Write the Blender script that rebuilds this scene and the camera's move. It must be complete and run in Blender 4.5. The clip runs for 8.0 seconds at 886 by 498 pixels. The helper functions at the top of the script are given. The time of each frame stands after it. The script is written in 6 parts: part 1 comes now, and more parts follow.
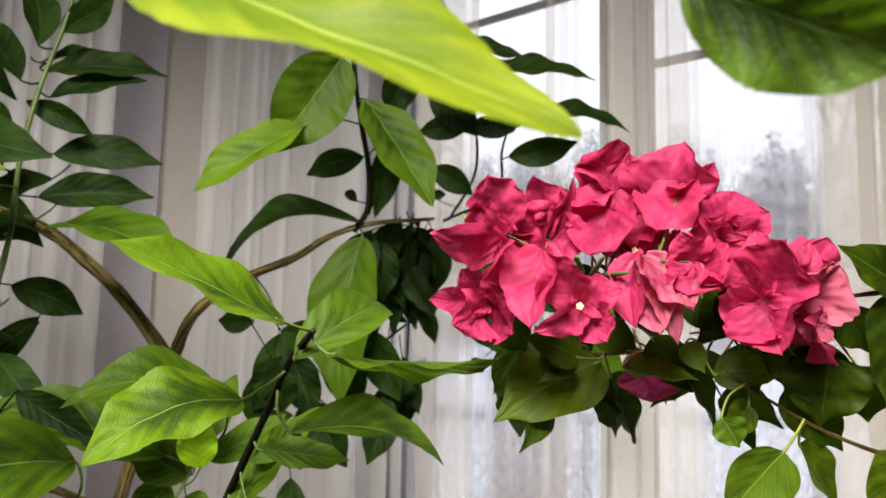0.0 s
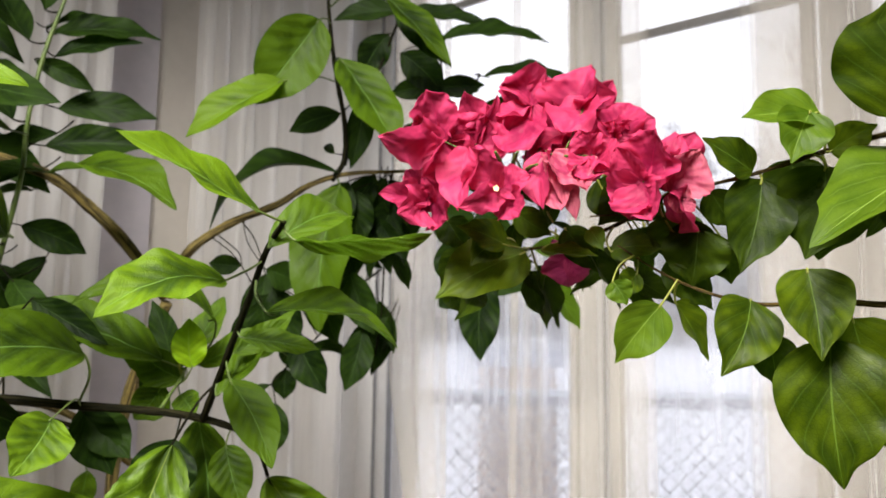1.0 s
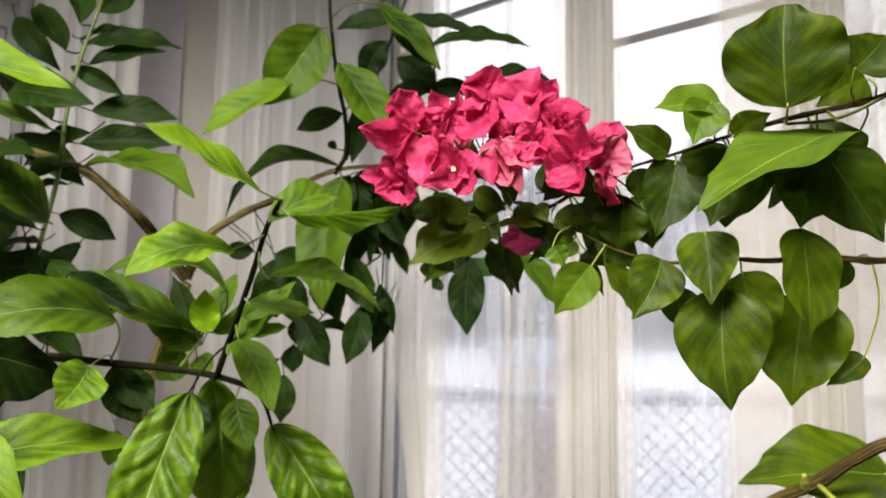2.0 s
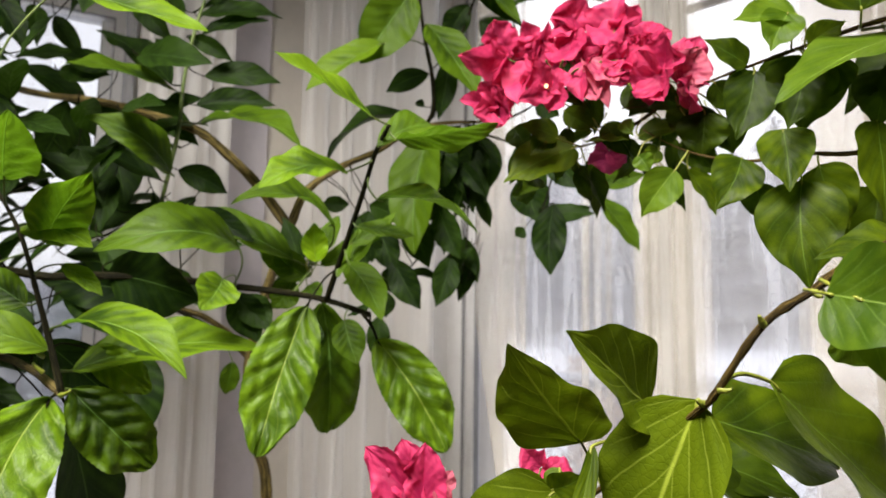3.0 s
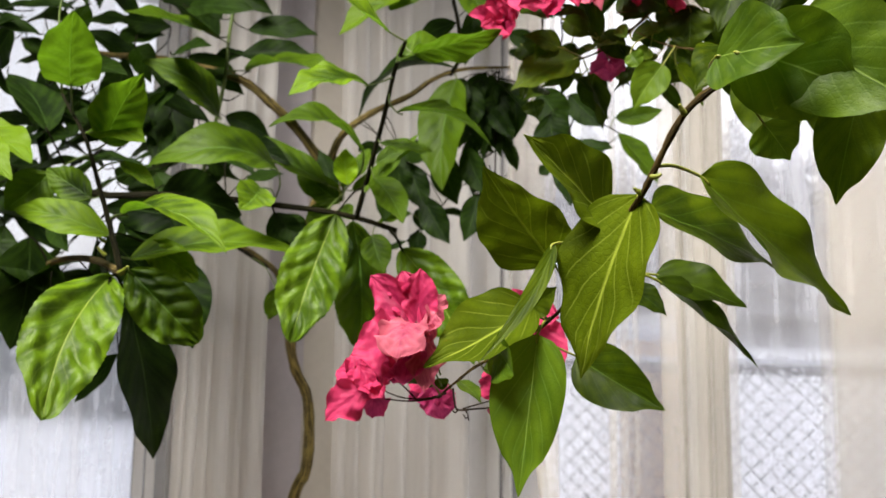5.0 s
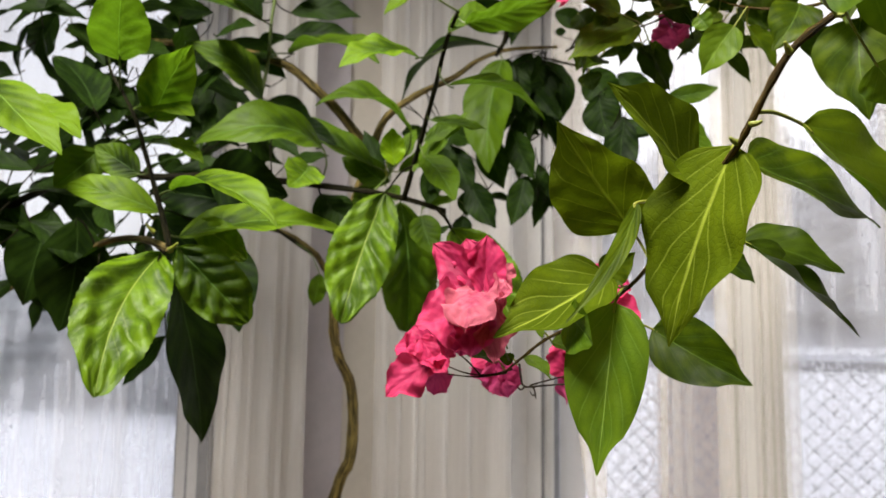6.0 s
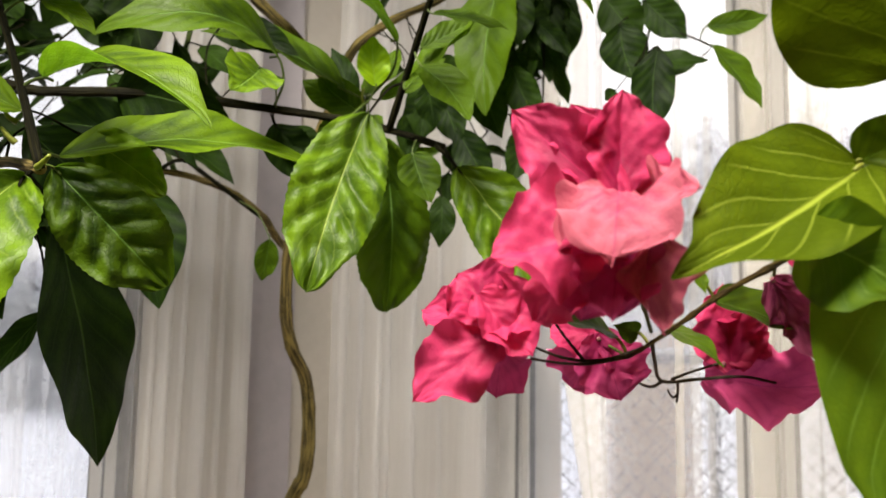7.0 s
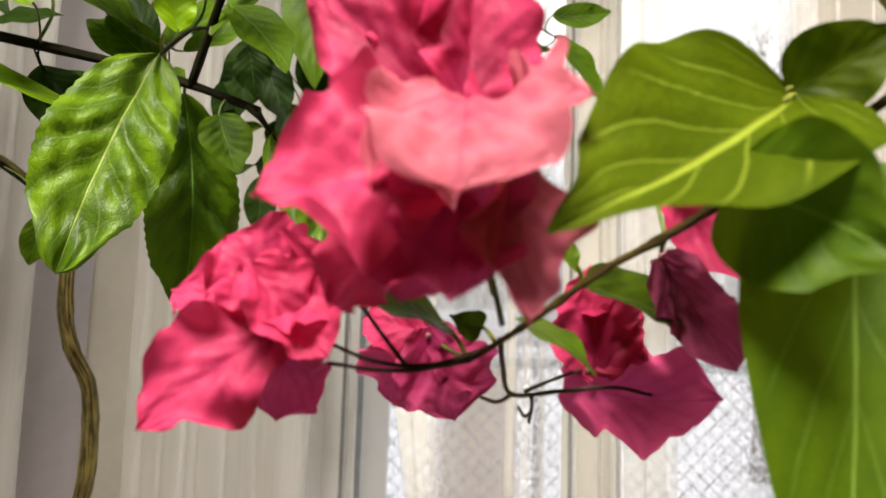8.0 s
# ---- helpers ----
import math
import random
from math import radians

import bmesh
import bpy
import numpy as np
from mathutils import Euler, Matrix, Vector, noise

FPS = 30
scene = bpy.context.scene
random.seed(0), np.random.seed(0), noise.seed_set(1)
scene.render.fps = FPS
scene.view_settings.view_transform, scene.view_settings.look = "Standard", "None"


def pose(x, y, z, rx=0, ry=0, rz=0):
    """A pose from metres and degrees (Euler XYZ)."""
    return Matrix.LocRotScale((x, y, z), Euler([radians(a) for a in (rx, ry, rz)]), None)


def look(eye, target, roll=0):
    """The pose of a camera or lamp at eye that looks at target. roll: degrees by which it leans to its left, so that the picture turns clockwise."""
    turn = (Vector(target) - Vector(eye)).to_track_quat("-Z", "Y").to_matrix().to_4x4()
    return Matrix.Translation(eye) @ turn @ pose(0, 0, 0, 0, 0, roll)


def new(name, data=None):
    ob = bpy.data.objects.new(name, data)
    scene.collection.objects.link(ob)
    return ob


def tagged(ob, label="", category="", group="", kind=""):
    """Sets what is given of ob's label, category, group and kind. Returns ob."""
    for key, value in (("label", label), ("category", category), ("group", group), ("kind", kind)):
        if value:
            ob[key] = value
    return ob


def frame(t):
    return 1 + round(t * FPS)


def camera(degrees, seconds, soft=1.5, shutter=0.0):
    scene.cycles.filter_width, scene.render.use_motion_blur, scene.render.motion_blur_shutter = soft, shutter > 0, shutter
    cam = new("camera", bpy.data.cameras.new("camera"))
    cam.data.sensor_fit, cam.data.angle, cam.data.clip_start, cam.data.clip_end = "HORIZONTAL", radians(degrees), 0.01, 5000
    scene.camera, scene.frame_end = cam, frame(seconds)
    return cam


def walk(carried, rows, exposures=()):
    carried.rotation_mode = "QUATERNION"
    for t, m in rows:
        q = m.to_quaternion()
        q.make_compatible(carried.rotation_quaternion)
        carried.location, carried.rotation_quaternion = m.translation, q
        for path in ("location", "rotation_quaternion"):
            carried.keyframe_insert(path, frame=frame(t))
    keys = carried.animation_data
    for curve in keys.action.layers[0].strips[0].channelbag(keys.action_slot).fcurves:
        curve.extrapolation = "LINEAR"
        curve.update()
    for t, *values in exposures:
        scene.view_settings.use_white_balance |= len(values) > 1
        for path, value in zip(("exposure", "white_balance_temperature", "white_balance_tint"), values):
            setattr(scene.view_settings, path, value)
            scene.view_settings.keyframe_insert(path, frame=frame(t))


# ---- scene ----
cam = camera(63.0, 8.0)
cam.data.dof.use_dof, cam.data.dof.focus_distance, cam.data.dof.aperture_fstop = True, 0.41, 14.0
PATH = [
    (0, (0.012, -0.002, 1.513), (-0.036, 1.985, 1.732), 1.2),
    (0.5, (0.029, -0.048, 1.47), (-0.013, 1.94, 1.687), 1.2),
    (1, (0.052, -0.09, 1.431), (0.017, 1.899, 1.645), 0.9),
    (1.2, (0.064, -0.106, 1.424), (0.042, 1.882, 1.638), 1),
    (2.3, (0.104, -0.212, 1.371), (-0.046, 1.769, 1.599), 0.8),
    (2.5, (0.103, -0.222, 1.353), (-0.088, 1.757, 1.57), 0.7),
    (3, (0.078, -0.251, 1.301), (-0.201, 1.717, 1.523), 0.8),
    (3.5, (0.085, -0.268, 1.236), (-0.254, 1.692, 1.444), 0.7),
    (4, (0.095, -0.257, 1.179), (-0.269, 1.699, 1.381), 0.9),
    (5.5, (0.141, -0.32, 1.188), (-0.329, 1.612, 1.411), 0.7),
    (6, (0.101, -0.279, 1.166), (-0.407, 1.644, 1.377), 0.8),
    (6.5, (0.024, -0.143, 1.146), (-0.47, 1.784, 1.354), 0.6),
    (7, (-0.015, -0.048, 1.144), (-0.371, 1.909, 1.349), 0.9),
    (7.5, (-0.023, 0.016, 1.137), (-0.106, 2.004, 1.345), 1.7),
    (8, (-0.011, 0.049, 1.14), (0.08, 2.034, 1.364), 1.7),
]
walk(cam, [(t, look(eye, target, roll)) for t, eye, target, roll in PATH],
     [(0, -0.27, 6650, 11), (1, -0.12, 6650, 11), (2.5, -0.05, 6750, 11), (4, -0.08, 6800, 11), (5.5, -0.14, 6800, 11), (6.5, -0.07, 6950, 11), (7.5, 0.11, 7250, 9), (8, 0.05, 7300, 8)])

# ---- light ----
world = bpy.data.worlds.new("overcast")
scene.world = world
world.use_nodes = True
wn, wl = world.node_tree.nodes, world.node_tree.links
sky = wn.new("ShaderNodeTexSky")
sky.sky_type, sky.sun_disc = "NISHITA", False
sky.sun_elevation, sky.sun_rotation, sky.dust_density, sky.air_density = radians(48), radians(3), 2.0, 1.0
wn["Background"].inputs["Strength"].default_value = 0.15
cloud = wn.new("ShaderNodeHueSaturation")
cloud.inputs["Saturation"].default_value = 0.12
wl.new(sky.outputs[0], cloud.inputs["Color"])
cool = wn.new("ShaderNodeMix")
cool.data_type, cool.blend_type = "RGBA", "MULTIPLY"
cool.inputs[0].default_value, cool.inputs[7].default_value = 1.0, (1.15, 1.16, 1.22, 1)
wl.new(cloud.outputs[0], cool.inputs[6])
wl.new(cool.outputs[2], wn["Background"].inputs["Color"])


def lamp(name, kind, energy, m, colour=(1, 1, 1), size=1.0, angle=10.0):
    data = bpy.data.lights.new(name, kind)
    data.energy, data.color = energy, colour
    if kind == "AREA":
        data.size, data.spread = size, radians(90)
    if kind == "SUN":
        data.angle = radians(angle)
    ob = new(name, data)
    ob.matrix_world = m
    return ob


lamp("sun", "SUN", 2.1, look((0.31, 6, 6.67), (0, 0, 0)), (1, 0.98, 0.95), angle=25)
lamp("ceiling_light", "AREA", 34, look((-0.25, -0.5, 2.5), (-0.12, 0.75, 1.0)), (1.0, 0.97, 0.94), 0.7)


# ---- materials ----
def material(name):
    m = bpy.data.materials.new(name)
    m.use_nodes = True
    t = m.node_tree
    t.nodes.remove(t.nodes["Principled BSDF"])
    return m, t, t.nodes["Material Output"]


def node(t, kind, **values):
    n = t.nodes.new(kind)
    for key, value in values.items():
        k = int(key[1:]) if key[0] == "i" and key[1:].isdigit() else key
        if hasattr(value, "node"):
            t.links.new(value, n.inputs[k])
        else:
            n.inputs[k].default_value = value
    return n


def maths(t, op, a, b=0.0, c=0.0):
    n = node(t, "ShaderNodeMath", i0=a, i1=b, i2=c)
    n.operation = op
    return n.outputs[0]


def mixed(t, f, a, b):
    n = t.nodes.new("ShaderNodeMix")
    n.data_type = "RGBA"
    for k, v in ((0, f), (6, a), (7, b)):
        if hasattr(v, "node"):
            t.links.new(v, n.inputs[k])
        else:
            n.inputs[k].default_value = (*v, 1) if k and len(v) == 3 else v
    return n.outputs[2]


def ramp(t, x, lo, hi, a=0.0, b=1.0):
    n = node(t, "ShaderNodeMapRange", i0=x, i1=lo, i2=hi, i3=a, i4=b)
    n.interpolation_type = "SMOOTHSTEP"
    return n.outputs[0]


def speckle(t, scale, detail=4.0, rough=0.6, stretch=(1, 1, 1), lo=0.35, hi=0.65):
    co = t.nodes.new("ShaderNodeTexCoord").outputs["Object"]
    mp = node(t, "ShaderNodeMapping", i0=co)
    mp.inputs["Scale"].default_value = stretch
    n = node(t, "ShaderNodeTexNoise", i0=mp.outputs[0])
    n.inputs["Scale"].default_value, n.inputs["Detail"].default_value, n.inputs["Roughness"].default_value = scale, detail, rough
    return ramp(t, n.outputs[0], lo, hi)


def plain(name, a, b, scale, rough=0.6, bump=0.2, stretch=(1, 1, 1), metal=0.0):
    """Two tones mottled at two sizes, with a little relief."""
    m, t, out = material(name)
    big, small = speckle(t, scale, stretch=stretch), speckle(t, scale * 7, stretch=stretch)
    f = maths(t, "ADD", maths(t, "MULTIPLY", big, 0.6), maths(t, "MULTIPLY", small, 0.4))
    p = node(t, "ShaderNodeBsdfPrincipled", Roughness=rough, Metallic=metal)
    t.links.new(mixed(t, f, a, b), p.inputs["Base Color"])
    bp = node(t, "ShaderNodeBump", Strength=bump, Distance=0.002, Height=f)
    t.links.new(bp.outputs[0], p.inputs["Normal"])
    t.links.new(p.outputs[0], out.inputs[0])
    return m


def blade(name, a, b, vein, glow, through_light=0.3, rough=0.38, veins=9.0, slant=0.35, relief=0.5, soft=0.05, mottle=30, patch=0.14, rib=0.22, gloss=0.35, rim=0.0):
    """A leaf or bract: two tones, a midrib and slanting side veins along the blade, light shining through it."""
    m, t, out = material(name)
    uv = t.nodes.new("ShaderNodeTexCoord").outputs["UV"]
    sep = node(t, "ShaderNodeSeparateXYZ", i0=uv)
    u, d = sep.outputs[0], maths(t, "ABSOLUTE", maths(t, "MULTIPLY", maths(t, "SUBTRACT", sep.outputs[1], 0.5), 2.0))
    wob = speckle(t, 30, 2.0, lo=0.2, hi=0.8)
    wave = maths(t, "SUBTRACT", maths(t, "ADD", u, maths(t, "MULTIPLY", wob, 0.03)), maths(t, "MULTIPLY", maths(t, "POWER", d, 0.8), slant))
    saw = maths(t, "ABSOLUTE", maths(t, "SUBTRACT", maths(t, "FRACT", maths(t, "MULTIPLY", wave, veins)), 0.5))
    side = maths(t, "MULTIPLY", ramp(t, saw, 0.0, 0.07, 1.0, 0.0), ramp(t, d, 0.7, 0.98, 1.0, 0.0))
    mid = ramp(t, d, 0.008, soft * 0.7, 1.0, 0.0)
    puff = ramp(t, saw, 0.0, 0.5)
    rnd = t.nodes.new("ShaderNodeObjectInfo").outputs["Random"]
    place = node(t, "ShaderNodeCombineXYZ", i0=maths(t, "MULTIPLY", u, 4.2), i1=maths(t, "MULTIPLY", sep.outputs[1], 2.6), i2=maths(t, "MULTIPLY", rnd, 90.0))
    drift = node(t, "ShaderNodeTexNoise", i0=place.outputs[0])
    drift.inputs["Scale"].default_value, drift.inputs["Detail"].default_value = 1.0, 3.0
    web = node(t, "ShaderNodeTexVoronoi", i0=place.outputs[0])
    web.feature = "DISTANCE_TO_EDGE"
    web.inputs["Scale"].default_value = 7.0
    cell = ramp(t, web.outputs["Distance"], 0.0, 0.16)
    f = maths(t, "ADD", maths(t, "MULTIPLY", ramp(t, drift.outputs[0], 0.32, 0.68), 0.24), maths(t, "MULTIPLY", speckle(t, mottle, lo=0.3, hi=0.7), 0.14))
    f = maths(t, "ADD", f, maths(t, "MULTIPLY", rnd, 0.28))
    f = maths(t, "ADD", f, maths(t, "MULTIPLY", maths(t, "MULTIPLY", puff, ramp(t, d, 0.0, 0.8, 0.3, 1.0)), patch * 2.2))
    f = maths(t, "ADD", f, maths(t, "MULTIPLY", cell, 0.07))
    f = maths(t, "ADD", f, maths(t, "MULTIPLY", ramp(t, maths(t, "MAXIMUM", d, u), 0.35, 1.0), rim))
    base = mixed(t, ramp(t, f, 0.14, 0.80), a, b)
    lines = maths(t, "MAXIMUM", mid, maths(t, "MULTIPLY", side, rib))
    base = mixed(t, maths(t, "MULTIPLY", lines, 0.6), base, vein)
    fine = speckle(t, 260, 3.0)
    height = maths(t, "ADD", maths(t, "ADD", maths(t, "MULTIPLY", puff, 0.5), maths(t, "MULTIPLY", fine, 0.12)), maths(t, "ADD", maths(t, "MULTIPLY", mid, -0.8), maths(t, "MULTIPLY", cell, 0.14)))
    bp = node(t, "ShaderNodeBump", Strength=relief, Distance=0.0015, Height=height)
    p = node(t, "ShaderNodeBsdfPrincipled", Roughness=maths(t, "ADD", rough, maths(t, "MULTIPLY", fine, 0.12)))
    p.inputs["Specular IOR Level"].default_value = gloss
    t.links.new(base, p.inputs["Base Color"])
    t.links.new(bp.outputs[0], p.inputs["Normal"])
    tl = node(t, "ShaderNodeBsdfTranslucent")
    t.links.new(mixed(t, 0.6, base, glow), tl.inputs[0])
    t.links.new(bp.outputs[0], tl.inputs["Normal"])
    mx = node(t, "ShaderNodeMixShader", i0=through_light, i1=p.outputs[0], i2=tl.outputs[0])
    t.links.new(mx.outputs[0], out.inputs[0])
    return m


LEAF = {
    # mature leaf, darkened so backlit and inner leaves carry their shade
    "d": blade("citrus_leaf_shaded", (0.0024, 0.0075, 0.0012), (0.016, 0.036, 0.0036), (0.05, 0.10, 0.02), (0.08, 0.20, 0.012), 0.12, 0.46, 7.0, 0.3, 0.35, gloss=0.08),
    "m": blade("citrus_leaf", (0.0044, 0.0135, 0.0009), (0.054, 0.102, 0.0030), (0.13, 0.25, 0.05), (0.20, 0.44, 0.015), 0.24, 0.44, 7.0, 0.3, 0.65, gloss=0.15, rim=0.36),
    "l": blade("citrus_leaf_young", (0.0105, 0.028, 0.0014), (0.098, 0.172, 0.0050), (0.20, 0.36, 0.07), (0.27, 0.6, 0.02), 0.28, 0.44, 7.0, 0.3, 0.65, gloss=0.16, rim=0.36),
    "y": blade("citrus_leaf_new", (0.22, 0.42, 0.0060), (0.38, 0.62, 0.0140), (0.38, 0.56, 0.10), (0.42, 0.78, 0.03), 0.34, 0.4, 7.0, 0.3, 0.3, gloss=0.3),
    "c": blade("citrus_leaf_blistered", (0.026, 0.060, 0.0022), (0.105, 0.190, 0.0050), (0.26, 0.34, 0.06), (0.28, 0.5, 0.015), 0.22, 0.43, 7.0, 0.3, 0.5, mottle=40, patch=0.16, rib=0.35, gloss=0.22),
    "b": blade("vine_leaf", (0.0120, 0.0255, 0.0006), (0.070, 0.104, 0.0022), (0.12, 0.21, 0.025), (0.20, 0.40, 0.010), 0.24, 0.42, 5.0, 0.5, 0.2, 0.04, 18, 0.1, 0.35, 0.14),
    "bu": blade("vine_leaf_underside", (0.042, 0.066, 0.0021), (0.088, 0.126, 0.0045), (0.34, 0.42, 0.05), (0.22, 0.34, 0.008), 0.22, 0.55, 5.0, 0.5, 0.5, 0.085, 18, 0.08, 0.5, 0.04),
    # vine leaf darkened to hold the shade beneath and behind the flowers
    "bd": blade("vine_leaf_shaded", (0.0070, 0.0150, 0.0008), (0.0330, 0.0560, 0.0024), (0.07, 0.12, 0.02), (0.14, 0.30, 0.015), 0.18, 0.4, 5.0, 0.5, 0.2, 0.04, 18, 0.1, 0.2, 0.08),
    "a": blade("citrus_leaf_ageing", (0.070, 0.120, 0.0029), (0.17, 0.215, 0.0080), (0.3, 0.36, 0.05), (0.55, 0.62, 0.02), 0.3, 0.5, 7.0, 0.3, 0.3, gloss=0.15, rim=0.2),
    # pale vine leaf; on nearest leaves the tone stands in for lamplight
    "bl": blade("vine_leaf_pale_lit", (0.034, 0.076, 0.0030), (0.090, 0.155, 0.0070), (0.26, 0.40, 0.07), (0.33, 0.58, 0.025), 0.32, 0.42, 5.0, 0.5, 0.2, 0.04, 18, 0.1, 0.35, 0.18),
}
BRACT = {
    "mag": blade("bract_magenta", (0.21, 0.0036, 0.043), (0.50, 0.0360, 0.1150), (0.46, 0.008, 0.09), (0.93, 0.07, 0.22), 0.34, 0.55, 6.0, 0.5, 0.25, 0.03, 60, 0.1, 0.45, 0.25, 0.3),
    "old": blade("bract_faded", (0.27, 0.0213, 0.070), (0.51, 0.120, 0.17), (0.42, 0.04, 0.12), (0.9, 0.2, 0.33), 0.28, 0.6, 6.0, 0.5, 0.35, 0.03, 70, 0.1, 0.5, 0.2, 0.3),
    "purple": blade("bract_purple", (0.30, 0.0160, 0.092), (0.54, 0.066, 0.19), (0.22, 0.012, 0.08), (0.75, 0.09, 0.32), 0.42, 0.6, 6.0, 0.5, 0.25, 0.03, 60, 0.1, 0.5, 0.2, 0.3),
    "dusk": blade("bract_withering", (0.15, 0.014, 0.052), (0.31, 0.056, 0.125), (0.12, 0.012, 0.05), (0.55, 0.07, 0.22), 0.38, 0.65, 6.0, 0.5, 0.4, 0.03, 60, 0.1, 0.5, 0.2, 0.3),
}


def furrowed(name, a, b, rough=0.75, gloss=0.25):
    """Bark with ridges running along the stalk."""
    m, t, out = material(name)
    uv = t.nodes.new("ShaderNodeTexCoord").outputs["UV"]
    sep = node(t, "ShaderNodeSeparateXYZ", i0=uv)
    ang = maths(t, "MULTIPLY", sep.outputs[1], 6.2832)
    ring = node(t, "ShaderNodeCombineXYZ", i0=maths(t, "MULTIPLY", maths(t, "SINE", ang), 2.6), i1=maths(t, "MULTIPLY", maths(t, "COSINE", ang), 2.6), i2=maths(t, "MULTIPLY", sep.outputs[0], 0.35))
    n = node(t, "ShaderNodeTexNoise", i0=ring.outputs[0])
    n.inputs["Scale"].default_value, n.inputs["Detail"].default_value = 1.5, 4.0
    f = ramp(t, n.outputs[0], 0.42, 0.6)
    p = node(t, "ShaderNodeBsdfPrincipled", Roughness=rough)
    p.inputs["Specular IOR Level"].default_value = gloss
    t.links.new(mixed(t, maths(t, "ADD", maths(t, "MULTIPLY", f, 0.8), maths(t, "MULTIPLY", speckle(t, 90), 0.2)), a, b), p.inputs["Base Color"])
    bp = node(t, "ShaderNodeBump", Strength=0.8, Distance=0.002, Height=f)
    t.links.new(bp.outputs[0], p.inputs["Normal"])
    t.links.new(p.outputs[0], out.inputs[0])
    return m


BARK = furrowed("bark", (0.026, 0.018, 0.005), (0.24, 0.18, 0.052))
TWIG = furrowed("twig_bark", (0.005, 0.005, 0.0025), (0.022, 0.020, 0.007), 0.7, 0.08)
SHOOT = plain("green_shoot", (0.04, 0.07, 0.009), (0.10, 0.15, 0.022), 60, 0.5, 0.3)
WOOD = furrowed("vine_wood", (0.015, 0.009, 0.003), (0.135, 0.09, 0.019), 0.7, 0.12)
VINESHOOT = plain("vine_shoot", (0.13, 0.16, 0.012), (0.27, 0.29, 0.035), 60, 0.5, 0.3)
DRY = plain("dried_stalk", (0.02, 0.012, 0.008), (0.06, 0.04, 0.02), 80, 0.8, 0.5)
TUBE = plain("floret_tube", (0.16, 0.03, 0.05), (0.26, 0.10, 0.08), 200, 0.6, 0.3)
FLORET = plain("floret_cream", (0.75, 0.6, 0.25), (0.85, 0.75, 0.45), 200, 0.6, 0.3)
WALL = plain("wall_paint", (0.40, 0.38, 0.36), (0.46, 0.44, 0.42), 6, 0.8, 0.1)
PIER = plain("pier_paint", (0.50, 0.465, 0.405), (0.56, 0.52, 0.455), 5, 0.8, 0.1)
UNLIT_WALL = plain("unlit_wall_tone", (0.40, 0.375, 0.40), (0.46, 0.43, 0.455), 5, 0.7, 0.1)
# right wall's paint is made lighter to stand in for light
WALL_LIT = plain("wall_paint_lit", (0.70, 0.69, 0.68), (0.77, 0.76, 0.75), 6, 0.8, 0.1)
CEIL = plain("ceiling_paint", (0.52, 0.51, 0.49), (0.58, 0.57, 0.55), 4, 0.85, 0.05)
FLOORM = plain("floor_boards_stain", (0.22, 0.14, 0.08), (0.30, 0.2, 0.12), 5, 0.5, 0.15, (1, 8, 1))
PVC = plain("window_plastic", (0.74, 0.74, 0.74), (0.8, 0.8, 0.8), 12, 0.35, 0.05)
SEAL = plain("window_seal", (0.20, 0.20, 0.21), (0.28, 0.28, 0.29), 30, 0.6, 0.1)
SNOW = plain("snow", (0.64, 0.68, 0.79), (0.86, 0.89, 0.97), 2.2, 0.8, 0.6)
WIRE = plain("fence_wire", (0.15, 0.16, 0.19), (0.26, 0.27, 0.30), 20, 0.5, 0.2, metal=0.4)
SIDING = plain("house_siding", (0.60, 0.46, 0.38), (0.74, 0.59, 0.50), 2.0, 0.8, 0.2, (1, 1, 6))
# distant mist is put into the wood's pale bluish colour
MISTWOOD = plain("far_wood_haze", (0.52, 0.53, 0.60), (0.70, 0.70, 0.77), 0.1, 0.9, 0.3)
HEDGE = plain("hedge_frost", (0.30, 0.34, 0.35), (0.52, 0.56, 0.59), 0.9, 0.9, 0.4)
DARKWOOD = plain("bare_tree_bark", (0.10, 0.09, 0.09), (0.18, 0.16, 0.16), 6, 0.9, 0.5)


def sheer(name, tint, lo, hi, through_light=0.5):
    """Thin woven curtain: open net whose thread density varies in soft upright streaks."""
    m, t, out = material(name)
    streak = speckle(t, 9, 2.0, 0.5, (1, 1, 0.02), 0.25, 0.75)
    fine = speckle(t, 160, 2.0, 0.6, (1, 1, 0.03), 0.3, 0.7)
    sep = node(t, "ShaderNodeSeparateXYZ", i0=t.nodes.new("ShaderNodeTexCoord").outputs["Object"])
    run = maths(t, "SUBTRACT", maths(t, "MULTIPLY", sep.outputs[0], 0.8), maths(t, "MULTIPLY", sep.outputs[1], 0.6))
    net = maths(t, "MULTIPLY", maths(t, "SINE", maths(t, "MULTIPLY", run, 2000.0)), maths(t, "SINE", maths(t, "MULTIPLY", sep.outputs[2], 2000.0)))
    fine = maths(t, "ADD", maths(t, "MULTIPLY", fine, 0.5), maths(t, "MULTIPLY", net, 0.8))
    dens = maths(t, "ADD", maths(t, "MULTIPLY", streak, (hi - lo) * 0.7), maths(t, "ADD", maths(t, "MULTIPLY", fine, (hi - lo) * 0.3), lo))
    df, tl, tr = node(t, "ShaderNodeBsdfDiffuse"), node(t, "ShaderNodeBsdfTranslucent"), node(t, "ShaderNodeBsdfTransparent")
    df.inputs[0].default_value = tl.inputs[0].default_value = (*tint, 1)
    cloth = node(t, "ShaderNodeMixShader", i0=through_light, i1=df.outputs[0], i2=tl.outputs[0])
    mx = node(t, "ShaderNodeMixShader", i0=dens, i1=tr.outputs[0], i2=cloth.outputs[0])
    t.links.new(mx.outputs[0], out.inputs[0])
    return m


SHEER = sheer("sheer_curtain", (0.93, 0.88, 0.78), 0.13, 0.20)
